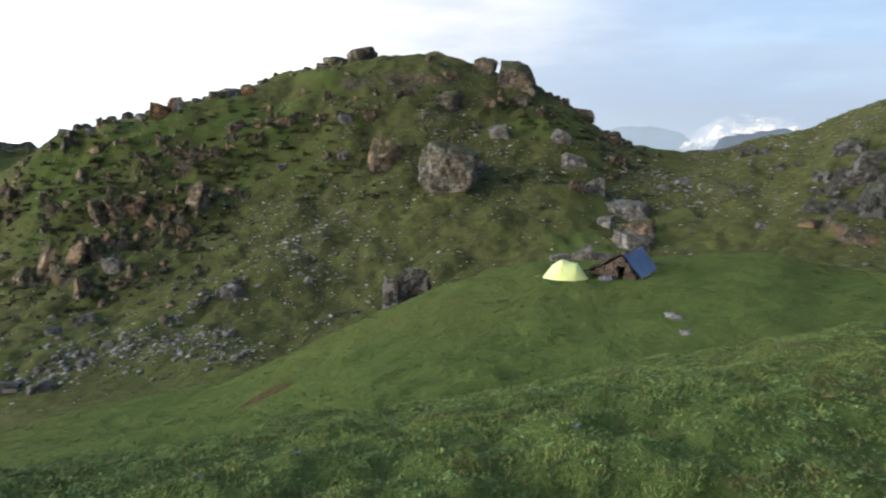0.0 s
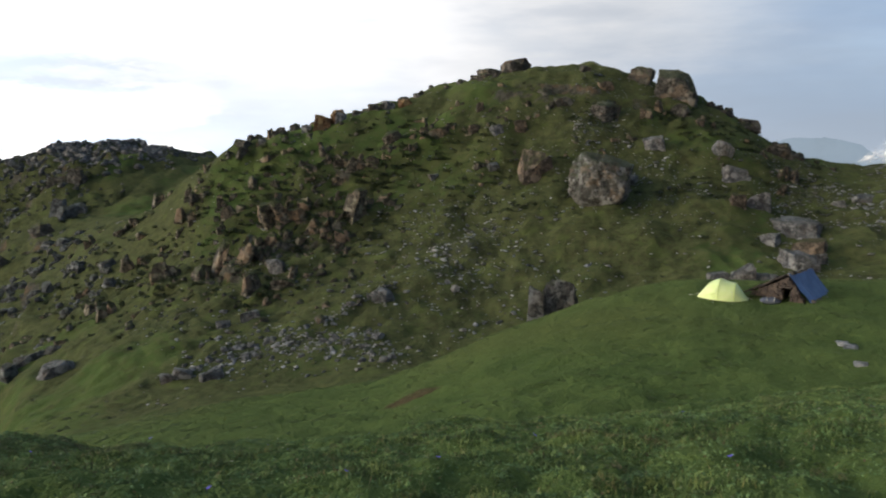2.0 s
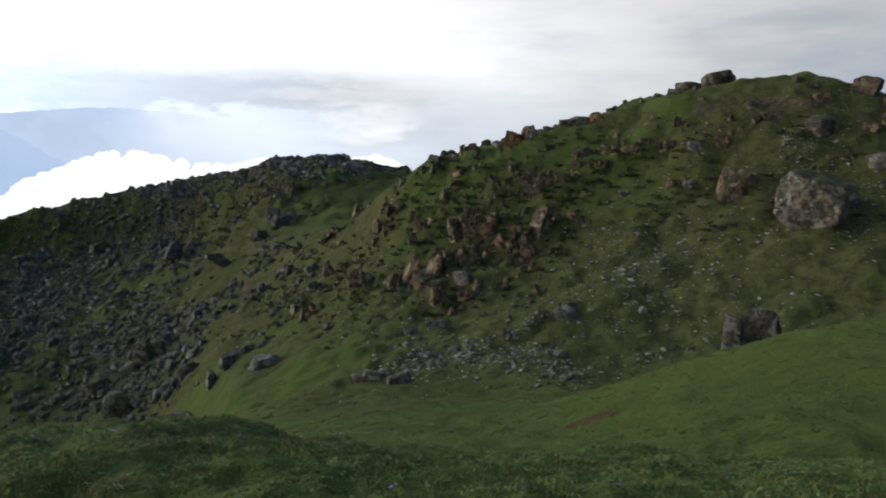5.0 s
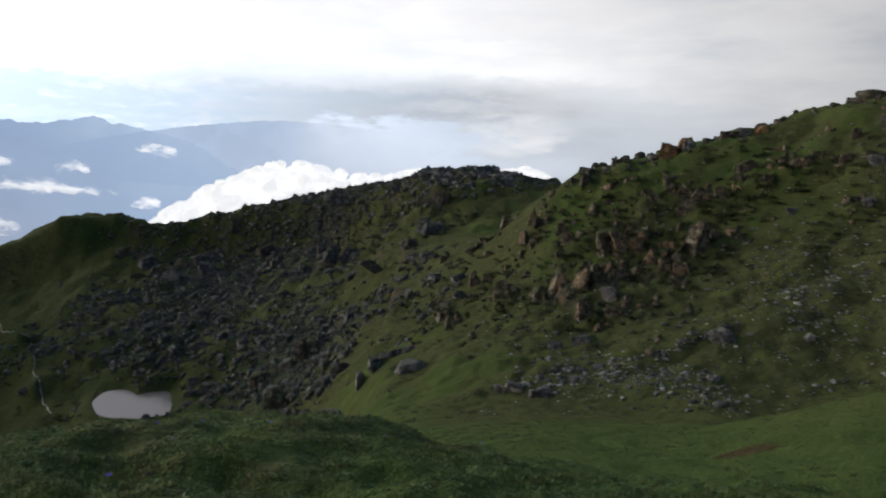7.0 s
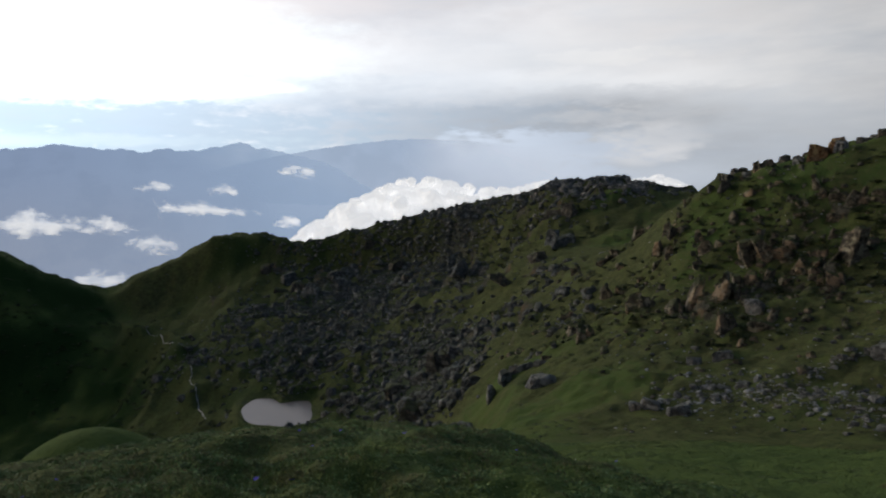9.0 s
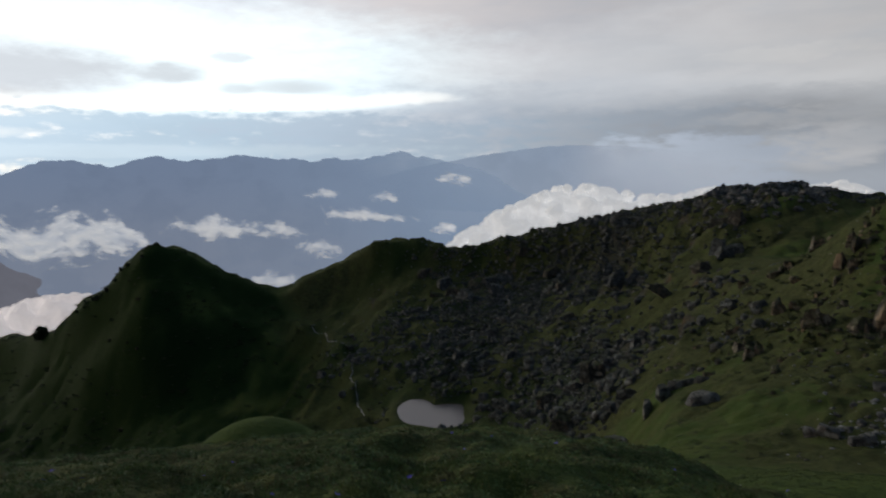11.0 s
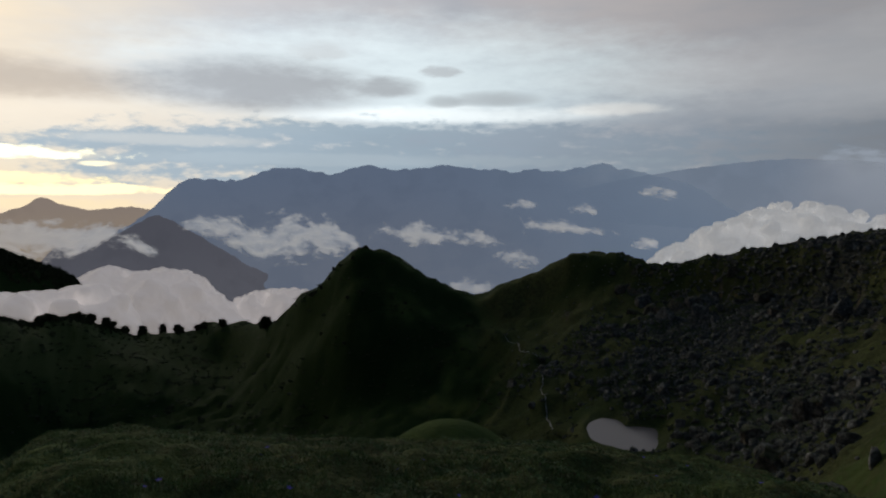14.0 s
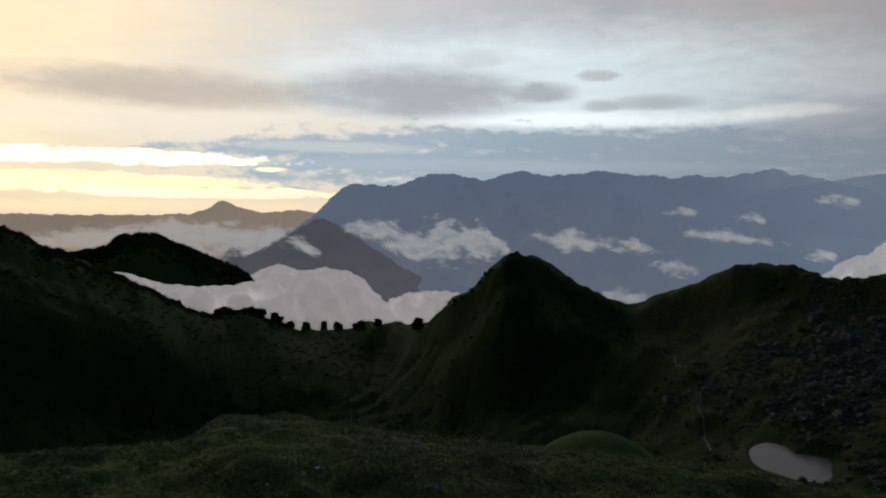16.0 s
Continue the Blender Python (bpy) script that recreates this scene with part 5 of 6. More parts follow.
WALL_STONE = mat_plain("drystone", (0.022, 0.018, 0.017), (0.060, 0.048, 0.043), 5, 0.95, 0.6, 0.05)
EARTH = mat_plain("packed_earth", (0.055, 0.040, 0.032), (0.08, 0.06, 0.05), 4)


def tube(bm, a, b, r, n=6):
    a, b = Vector(a), Vector(b)
    m = (b - a).to_track_quat("Z", "Y").to_matrix()
    ring = [[bm.verts.new(p + m @ Vector((r * math.cos(2 * math.pi * k / n), r * math.sin(2 * math.pi * k / n), 0))) for k in range(n)] for p in (a, b)]
    for k in range(n):
        bm.faces.new((ring[0][k], ring[0][(k + 1) % n], ring[1][(k + 1) % n], ring[1][k]))
    bm.faces.new(ring[0][::-1]), bm.faces.new(ring[1])


def empty_at(name, p, rz, size=1.0):
    ob = new(name)
    ob.empty_display_size = 0.2
    ob.matrix_world = Matrix.Translation(p) @ pose(0, 0, 0, 0, 0, rz) @ Matrix.Scale(size, 4)
    return ob


def make_tent():
    """Two-hoop tent: the sheet is stretched between a high and a low hoop and pegged out at both ends."""
    tent = tagged(empty_at("tent", at(-9.95, 38.0) - Vector((0, 0, 0.02)), -9.95 - 8, 0.9), "small lime-yellow hooped tent pitched on the grassy knoll", "tent")
    xs = (-1.30, -1.05, -0.78, -0.48, -0.15, 0.12, 0.40, 0.66, 0.92, 1.12, 1.32)
    hs = (0.05, 0.40, 0.76, 0.98, 1.10, 0.99, 0.93, 0.90, 0.56, 0.28, 0.04)
    ws = (0.42, 0.62, 0.76, 0.86, 0.92, 0.92, 0.88, 0.80, 0.66, 0.52, 0.34)

    def skin(x, a):
        h, w = np.interp(x, xs, hs), np.interp(x, xs, ws)
        c, s = math.cos(a), math.sin(a)
        sag = 1 - 0.035 * abs(math.sin(a * 6)) * (1 - 0.6 * abs(math.cos(x * 2.4)))
        ridge = 0.80 + 0.20 * s ** 5
        return Vector((x, -w * math.copysign(abs(c) ** 0.75, c) * sag, max(0.0, h * s ** 0.85 * ridge)))

    nx, na = 36, 24
    bm = bmesh.new()
    grid = [[bm.verts.new(skin(-1.30 + 2.62 * i / nx, math.pi * j / na)) for j in range(na + 1)] for i in range(nx + 1)]
    for i in range(nx):
        for j in range(na):
            bm.faces.new((grid[i][j], grid[i + 1][j], grid[i + 1][j + 1], grid[i][j + 1]))
    for row in (grid[0][::-1], grid[-1]):
        bm.faces.new(row)
    fly = part("flysheet", bm, FLY, tent, smooth=50)
    for x in (-0.15, 0.66):
        bm = bmesh.new()
        pts = [skin(x, math.pi * j / 20) * 1.006 for j in range(21)]
        for p, q in zip(pts, pts[1:]):
            tube(bm, p, q, 0.016, 5)
        part("hoop_sleeve", bm, FLY_SEAM, fly, "dull yellow pole sleeve")
    bm = bmesh.new()
    pts = [skin(-0.78 + 0.5 * k / 8, 0.30 + 0.012 * k) + Vector((0, -0.012, 0)) for k in range(9)]
    for p, q in zip(pts, pts[1:]):
        tube(bm, p, q, 0.014, 5)
    part("door_zip", bm, FLY_SEAM, fly, "dull zip along the door's foot")
    for x, y in ((-1.75, -0.2), (1.75, 0.1), (-0.3, -1.45), (0.7, -1.3)):
        bm = bmesh.new()
        s = skin(max(-1.25, min(1.25, x * 0.7)), 0.9 if abs(y) > 1 else math.pi / 2)
        tube(bm, s, (x, y, 0.0), 0.006, 4)
        guy = part("guy_line", bm, CORD, tent, "thin pale guy line")
        bm = bmesh.new()
        tube(bm, (x, y, -0.12), (x * 1.02, y * 1.02, 0.07), 0.01, 5)
        part("peg", bm, CORD, guy, "metal peg")


def make_shelter():
    """Herder's shelter: a drystone gable with a doorway, a stone-slab slope on one side and a blue sheet over the other."""
    hut = tagged(empty_at("stone_shelter", at(-14.75, 38.6) - Vector((0, 0, 0.10)), -14.75 - 26), "low drystone shelter roofed with a blue tarpaulin on the knoll", "shelter")
    rng = random.Random(9)
    apex, left, right, depth = (0.25, 1.24), -1.85, 1.20, 2.1

    def top_at(x):
        return apex[1] * ((x - left) / (apex[0] - left) if x < apex[0] else (right - x) / (right - apex[0]))

    def gable(y, door, wall):
        z = 0.0
        while z < 1.2:
            h = rng.uniform(0.11, 0.19)
            x = left + rng.uniform(0, 0.1)
            while x < right:
                w = rng.uniform(0.18, 0.38)
                mid = x + w / 2
                blocked = door and 0.0 < mid < 0.46 and z < 0.62
                if z + h * 0.7 < top_at(mid) and not blocked:
                    one = rock_bm(rng.randint(1, 9999), w * 1.06, 0.34, h * 1.12, cuts=0, rough=0.0, taper=0.95, chops=2)
                    bmesh.ops.rotate(one, verts=one.verts, matrix=Matrix.Rotation(rng.uniform(-0.12, 0.12), 3, "Z"))
                    bmesh.ops.translate(one, verts=one.verts, vec=(mid, y + rng.uniform(-0.04, 0.04), z))
                    part("stone", one, WALL_STONE, wall)
                x += w
            z += h * 0.97

    for y in (-depth / 2, depth / 2):
        bm = bmesh.new()
        shape = [(left + 0.15, 0), (0.02, 0), (0.02, 0.64), (0.44, 0.64), (0.44, 0), (right - 0.12, 0), (apex[0], apex[1] - 0.1)]
        rows = [[bm.verts.new((x, y + dy, z)) for x, z in shape] for dy in (-0.09, 0.09)]
        n = len(shape)
        for k in range(n):
            bm.faces.new((rows[0][k], rows[0][(k + 1) % n], rows[1][(k + 1) % n], rows[1][k]))
        bm.faces.new(rows[0][::-1]), bm.faces.new(rows[1])
        bmesh.ops.recalc_face_normals(bm, faces=bm.faces)
        wall = part("front_wall" if y < 0 else "back_wall", bm, EARTH, hut, "dark rough stones stacked to a gable with earth between")
        gable(y, y < 0, wall)
    bm = bmesh.new()
    quad = [bm.verts.new(p) for p in ((-0.06, -depth / 2 - 0.18, 0.72), (0.52, -depth / 2 - 0.18, 0.72), (0.52, -depth / 2 + 0.2, 0.72), (-0.06, -depth / 2 + 0.2, 0.72))]
    low = [bm.verts.new(v.co - Vector((rng.uniform(-0.15, 0.15), 0, 0.09))) for v in quad]
    for k in range(4):
        bm.faces.new((quad[k], quad[(k + 1) % 4], low[(k + 1) % 4], low[k]))
    bm.faces.new(quad), bm.faces.new(low[::-1])
    bmesh.ops.recalc_face_normals(bm, faces=bm.faces)
    part("lintel", bm, WALL_STONE, hut, "flat stone over the doorway")
    # slab slope
    for k in range(5):
        f0, f1 = k / 5, (k + 1.25) / 5
        x0, x1 = left - 0.12 + (apex[0] - left) * f0, left - 0.12 + (apex[0] - left) * min(1.0, f1)
        z0, z1 = top_at(max(left, x0)) + 0.03, top_at(min(apex[0], x1)) + 0.06
        for y0 in (-1.25, -0.42, 0.41):
            bm = bmesh.new()
            j = lambda: rng.uniform(-0.05, 0.05)
            lo = [bm.verts.new((x + j(), y + j(), z + j() * 0.3)) for x, y, z in ((x0, y0, z0), (x1, y0, z1), (x1, y0 + 0.86, z1), (x0, y0 + 0.86, z0))]
            hi = [bm.verts.new(v.co + Vector((-0.03, 0, 0.07))) for v in lo]
            for q in range(4):
                bm.faces.new((lo[q], lo[(q + 1) % 4], hi[(q + 1) % 4], hi[q]))
            bm.faces.new(hi), bm.faces.new(lo[::-1])
            bmesh.ops.recalc_face_normals(bm, faces=bm.faces)
            part("roof_slab", bm, WALL_STONE, hut)
    # sheet with folds, hanging over the ridge and down to the turf
    bm = bmesh.new()
    nu, nv = 26, 22
    grid = []
    for i in range(nu + 1):
        u = i / nu
        row = []
        for j in range(nv + 1):
            v = j / nv
            x = apex[0] - 0.34 + (right - apex[0] + 0.62) * u
            base = top_at(max(left, min(x, apex[0]))) if x < apex[0] else apex[1] * max(0.0, (right + 0.16 - x) / (right + 0.16 - apex[0]))
            y = -depth / 2 - 0.16 + (depth + 0.3) * v + 0.05 * math.sin(u * 9)
            fold = 0.035 * math.sin(v * 23 + u * 3) * (0.3 + u) + 0.025 * math.sin(u * 17 + v * 5)
            sag = -0.07 * math.sin(math.pi * v) * math.sin(math.pi * min(1, u))
            row.append(bm.verts.new((x + 0.05 * math.sin(v * 11) * u, y, max(0.05, base + 0.11 + fold + sag))))
        grid.append(row)
    for i in range(nu):
        for j in range(nv):
            bm.faces.new((grid[i][j], grid[i + 1][j], grid[i + 1][j + 1], grid[i][j + 1]))
    bmesh.ops.solidify(bm, geom=bm.faces[:], thickness=0.012)
    sheet = part("tarpaulin", bm, TARP, hut, "creased blue plastic sheet", smooth=60)
    bm = bmesh.new()
    tube(bm, (apex[0], -depth / 2 - 0.12, apex[1] + 0.03), (apex[0], depth / 2 + 0.1, apex[1] + 0.03), 0.05, 8)
    part("ridge_pole", bm, TIMBER, hut, "weathered wooden ridge pole")
    bm = rock_bm(77, 0.5, 0.45, 0.22, cuts=1)
    bmesh.ops.translate(bm, verts=bm.verts, vec=(0.28, -depth / 2 + 0.2, apex[1] + 0.04))
    part("weight_stone", bm, ROCK, sheet, "stone weighing down the sheet")
    for k in range(4):
        bm = rock_bm(90 + k, 0.34, 0.28, 0.2, cuts=1)
        bmesh.ops.translate(bm, verts=bm.verts, vec=(right + 0.22, -0.9 + 0.6 * k, 0.06))
        part("weight_stone", bm, ROCK_GREY, sheet, "stone weighing down the sheet")


def make_sack():
    bm = bmesh.new()
    bmesh.ops.create_icosphere(bm, subdivisions=3, radius=1)
    for v in bm.verts:
        p = v.co.copy()
        n = noise.noise(p * 2.1) * 0.14
        v.co = Vector((p.x * 0.46 * (1 + n), p.y * 0.27 * (1 + n), max(0.0, (p.z * 0.5 + 0.42) * 0.36 * (1 + n + 0.1 * math.sin(p.x * 7)))))
    bag = empty_at("sack", at(-13.25, 37.4) - Vector((0, 0, 0.03)), -13)
    tagged(bag, "lumpy dark blue-grey sack lying before the shelter", "sack")
    part("bag", bm, SACK, bag, smooth=60)
    bm = bmesh.new()
    for s in (-0.12, 0.12):
        pts = [Vector((0.47 * s * 3, -0.26 * math.cos(q), 0.16 + 0.19 * math.sin(q))) for q in np.linspace(0, math.pi, 9)]
        for p, q in zip(pts, pts[1:]):
            tube(bm, p, q, 0.012, 5)
    part("strap", bm, CORD, bag, "pale cord tied round it")


make_tent()
make_shelter()
make_sack()

# ---------------------------------------------------------------- grass, herbs, shrubs and trees
def mat_leaf(name, dark, light, tip=None, rough=0.7, moss=None):
    k = Mat(name, rough)
    f = k.island()
    col = k.mix(f, dark, light)
    if tip:
        col = k.mix(k.step(f, 0.86, 0.95), col, tip)
    p = k.coords("World")
    patch, spot = k.noise(p, 0.8, 4), k.noise(p, 2.6, 5, 0.65)
    col = k.mix(k.math("MULTIPLY", k.step(patch, 0.42, 0.66), 0.55), col, dark)
    if moss:
        col = k.mix(k.math("MULTIPLY", k.step(spot, 0.53, 0.62), 0.5), col, moss[0])
        col = k.mix(k.math("MULTIPLY", k.step(k.noise(p, 3.4, 5, 0.65), 0.54, 0.63), 0.75), col, moss[1])
        # dark flecks paint the shaded gaps between lumps into the leaf colour
        col = k.mix(k.math("MULTIPLY", k.step(spot, 0.46, 0.37), 0.75), col, tuple(0.42 * c for c in dark))
        col = k.mix(k.math("MULTIPLY", k.step(k.noise(p, 8.0, 4, 0.6), 0.48, 0.38), 0.7), col, tuple(0.4 * c for c in dark))
    k.set(Base_Color=col, Subsurface_Weight=0.0)
    return k.mat


MOSS = ((0.185, 0.205, 0.050), (0.125, 0.098, 0.044))
GRASS = mat_leaf("meadow_grass", (0.072, 0.118, 0.034), (0.152, 0.222, 0.066), (0.15, 0.12, 0.055), moss=MOSS)
HERB = mat_leaf("herb_leaves", (0.072, 0.132, 0.046), (0.122, 0.198, 0.070), (0.10, 0.065, 0.035), 0.75, moss=MOSS)
CUSHION = mat_leaf("cushion_leaves", (0.068, 0.120, 0.044), (0.145, 0.222, 0.078), None, 0.8, moss=MOSS)
TURF = mat_leaf("short_turf", (0.046, 0.071, 0.020), (0.082, 0.113, 0.030))
HEATHER = mat_leaf("heather_tufts", (0.028, 0.034, 0.015), (0.058, 0.064, 0.026))
SHRUB = mat_leaf("juniper_scrub", (0.016, 0.026, 0.009), (0.042, 0.056, 0.018), (0.06, 0.055, 0.02))
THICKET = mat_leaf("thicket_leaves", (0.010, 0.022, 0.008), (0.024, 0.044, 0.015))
NEEDLE = mat_leaf("dark_tree_leaves", (0.020, 0.028, 0.012), (0.044, 0.056, 0.022))
BARK = mat_plain("grey_bark", (0.06, 0.05, 0.04), (0.10, 0.085, 0.07), 8)
PETAL_BLUE = mat_plain("violet_petals", (0.08, 0.06, 0.36), (0.13, 0.10, 0.46), 20, 0.6, 0)
PETAL_PALE = mat_plain("cream_petals", (0.50, 0.49, 0.36), (0.6, 0.58, 0.46), 20, 0.6, 0)

BLADE = (np.array([[-0.07, 0, 0], [0.07, 0, 0], [0.05, 0.16, 0.6], [-0.05, 0.16, 0.6], [0, 0.5, 1.0]], float), np.array([[0, 1, 2], [0, 2, 3], [3, 2, 4]]))
BLADE2 = (np.array([[-0.06, 0, 0], [0.06, 0, 0], [0.045, -0.05, 0.55], [-0.045, -0.05, 0.55], [0.05, -0.26, 0.95]], float), np.array([[0, 1, 2], [0, 2, 3], [3, 2, 4]]))
LEAF = (np.array([[0, 0, 0], [0.3, 0.4, 0.28], [0, 1.0, 0.30], [-0.3, 0.4, 0.28], [0, 0.45, 0.18]], float), np.array([[0, 1, 4], [1, 2, 4], [2, 3, 4], [3, 0, 4]]))


def sow(name, label, seed, where, sizes, templates, material, lean=0.4, up=0.0, kind="grass"):
    rng = np.random.default_rng(seed)
    x, y, z = where[:3]
    n = len(x)
    m = np.zeros((n, 4, 4))
    m[:, :3, :3] = turns(rng, n, lean) * sizes[:, None, None]
    m[:, 0, 3], m[:, 1, 3], m[:, 2, 3] = x, y, z + up
    return tagged(join_copies(name, templates, rng.integers(0, len(templates), n), m, material), label, kind, kind="stuff")


def tufty(a, r):
    x, y = -np.sin(np.radians(a)) * r, np.cos(np.radians(a)) * r
    return np.clip(0.42 + 1.5 * fractal(x, y, 0.45, 3, 203) + 0.8 * fractal(x, y, 2.2, 2, 207), 0.04, 1)


G = np.random.default_rng(12)
near = spots(G, 60000, -42, 128, 2.0, 6.0, tufty)
sow("grass", "short mixed meadow grass in the foreground", 401, near, G.uniform(0.025, 0.06, 60000), [BLADE, BLADE2], GRASS)
mid = spots(G, 120000, -42, 128, 6.0, 16.0, tufty)
sow("grass", "short mixed meadow grass on the near crest", 402, mid, G.uniform(0.025, 0.06, 120000), [BLADE, BLADE2], GRASS)
around = spots(G, 26000, -180, 180, 0.5, 4.0, lambda a, r: np.clip(1.3 - r / 4.5, 0.2, 1))
sow("grass", "short mixed meadow grass round the standpoint", 405, around, G.uniform(0.02, 0.05, 26000), [BLADE, BLADE2], GRASS)
leafy = spots(G, 130000, -42, 128, 2.0, 14.0, lambda a, r: (0.25 + 0.75 * tufty(a, r)) * np.clip(1.2 - r / 16, 0.2, 1))
sow("herbs", "low broad-leaved herbs between the grass", 403, leafy, G.uniform(0.012, 0.032, 130000), [LEAF], HERB, 0.5, 0.015, "herbs")
knoll = spots(G, 70000, -38, 40, 15, 48, lambda a, r: 1 + 0 * a)
sow("turf", "close-cropped turf on the knoll", 404, knoll, G.uniform(0.05, 0.11, 70000), [BLADE, BLADE2], TURF)


def flower(name, label, seed, n, size, material, group):
    """Small open flowers on short stalks, each one of its own."""
    bm = bmesh.new()
    c = bm.verts.new((0, 0, 0.9))
    ring = []
    for k in range(10):
        a, q = 2 * math.pi * k / 10, 0.5 if k % 2 == 0 else 0.26
        ring.append(bm.verts.new((q * math.cos(a), q * math.sin(a), 1.05 if k % 2 == 0 else 0.95)))
    for k in range(10):
        bm.faces.new((c, ring[k], ring[(k + 1) % 10]))
    head = part("petals", bm, material)
    bm = bmesh.new()
    tube(bm, (0, 0, -0.4), (0, 0, 0.92), 0.05, 4)
    stalk = part("stalk", bm, GRASS)
    root = new(name)
    root.empty_display_size = 0.02
    head.parent = stalk.parent = root
    tagged(root, label, "flower", group)
    g = np.random.default_rng(seed)
    x, y, z, a, r = spots(g, n, -38, 112, 2.8, 9, lambda a, r: np.clip(0.2 + 2.4 * fractal(-np.sin(np.radians(a)) * r, np.cos(np.radians(a)) * r, 2.0, 2, seed), 0.02, 1))
    for k in range(n):
        s = size * g.uniform(0.7, 1.3)
        m = Matrix.Translation((x[k], y[k], z[k] + 0.02)) @ pose(0, 0, 0, g.uniform(-30, 30), g.uniform(-30, 30), g.uniform(0, 360)) @ Matrix.Scale(s, 4)
        if k == 0:
            root.matrix_basis = m
        else:
            c = copy_thing(root, m)
            c.matrix_basis = m


flower("flower", "tiny violet flower in the meadow", 501, 46, 0.045, PETAL_BLUE, "violet flowers in the meadow")
flower("flower", "tiny cream flower in the meadow", 502, 40, 0.022, PETAL_PALE, "cream flowers in the meadow")


def clump(rng, n, leaf):
    """Leaf triangles spread through a lumpy half ball of radius 1."""
    d = rng.normal(0, 1, (n, 3))
    d /= np.linalg.norm(d, axis=1)[:, None]
    d[:, 2] = np.abs(d[:, 2])
    lump = 0.75 + 0.5 * (np.sin(d[:, 0] * 4.1 + 1) * np.sin(d[:, 1] * 3.7) + 0.4 * np.sin(d[:, 2] * 6))
    c = d * (lump * rng.uniform(0.0, 1.0, n) ** 0.6)[:, None]
    e = rng.normal(0, 1, (n, 2, 3)) * leaf
    v = np.stack([c, c + e[:, 0], c + e[:, 1]], 1).reshape(-1, 3)
    return v, np.arange(n * 3).reshape(-1, 3)


g = np.random.default_rng(21)
shrubs = [(v * np.array([1.0, 1.0, 0.55]), f) for v, f in (clump(g, 90, 0.20) for _ in range(6))]
bushy = lambda a, r: np.clip(0.05 + 1.6 * fractal(-np.sin(np.radians(a)) * r, np.cos(np.radians(a)) * r, 14, 3, 209), 0, 1)
where = spots(g, 420, -16, 38, 84, 119, bushy)
sow("scrub", "dark juniper scrub among the rocks", 601, where, g.uniform(0.35, 1.1, 420), shrubs, SHRUB, 0.1, -0.1, "scrub")
clumps = np.array(SPUR + SPUR_UPPER)[g.integers(0, len(SPUR) + len(SPUR_UPPER), 520)]
a, r = clumps[:, 0] + g.normal(0, 1.5, 520), clumps[:, 1] + g.normal(-1.2, 2.6, 520)
x, y = -np.sin(np.radians(a)) * r, np.cos(np.radians(a)) * r
sow("scrub", "dark green scrub round the ribs of the spur", 608, (x, y, height(x, y), a, r), g.uniform(0.4, 1.25, 520), shrubs, SHRUB, 0.1, -0.1, "scrub")
where = spots(g, 200, 29, 42, 82, 140, lambda a, r: np.clip(0.1 + bushy(a, r), 0, 1))
sow("scrub", "dark green scrub in the grassy gully", 609, where, g.uniform(0.4, 1.1, 200), shrubs, SHRUB, 0.1, -0.12, "scrub")
where = spots(g, 420, 36, 74, 150, 240, bushy)
sow("scrub", "dark scrub on the stony slope", 602, where, g.uniform(0.7, 1.9, 420), shrubs, SHRUB, 0.1, -0.15, "scrub")
where = spots(g, 900, 70, 92, 220, 325, lambda a, r: np.clip(0.25 + bushy(a, r), 0, 1))
sow("scrub", "dark scrub on the steep green hill", 603, where, g.uniform(0.5, 1.5, 900), shrubs, SHRUB, 0.1, -0.15, "scrub")
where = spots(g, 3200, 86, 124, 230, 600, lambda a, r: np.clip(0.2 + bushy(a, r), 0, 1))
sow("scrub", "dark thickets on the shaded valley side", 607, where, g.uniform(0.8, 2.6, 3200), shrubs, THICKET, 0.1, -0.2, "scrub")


low = [(v * np.array([1.0, 1.0, 0.42]), f) for v, f in (clump(g, 70, 0.22) for _ in range(6))]
cushion = [(v * np.array([1.0, 1.0, 0.55]), f) for v, f in (clump(g, 90, 0.15) for _ in range(8))]
where = spots(g, 7000, -40, 126, 2.6, 14, lambda a, r: np.clip(0.3 + 1.6 * fractal(-np.sin(np.radians(a)) * r, np.cos(np.radians(a)) * r, 0.9, 3, 227), 0.03, 1))
sow("cushions", "low leafy cushions and moss in the meadow", 606, where, np.clip(g.uniform(0.04, 0.11, 7000) * np.interp(where[4], [6, 12], [1, 0.65]), 0, 1), cushion, CUSHION, 0.15, -0.01, "herbs")
where = spots(g, 2600, -38, 45, 14, 58, lambda a, r: np.clip(0.25 + 2.0 * fractal(-np.sin(np.radians(a)) * r, np.cos(np.radians(a)) * r, 3.0, 3, 219), 0.02, 1))
sow("tussocks", "low grass tussocks on the knoll", 604, where, g.uniform(0.10, 0.28, 2600), low, TURF, 0.1, -0.03, "grass")
where = spots(g, 2400, -33, 44, 60, 126, lambda a, r: np.clip(0.3 + 1.6 * fractal(-np.sin(np.radians(a)) * r, np.cos(np.radians(a)) * r, 6.0, 3, 223), 0.02, 1))
sow("tussocks", "dark heather tussocks on the hillside", 605, where, g.uniform(0.16, 0.48, 2400), low, HEATHER, 0.1, -0.05, "heather")


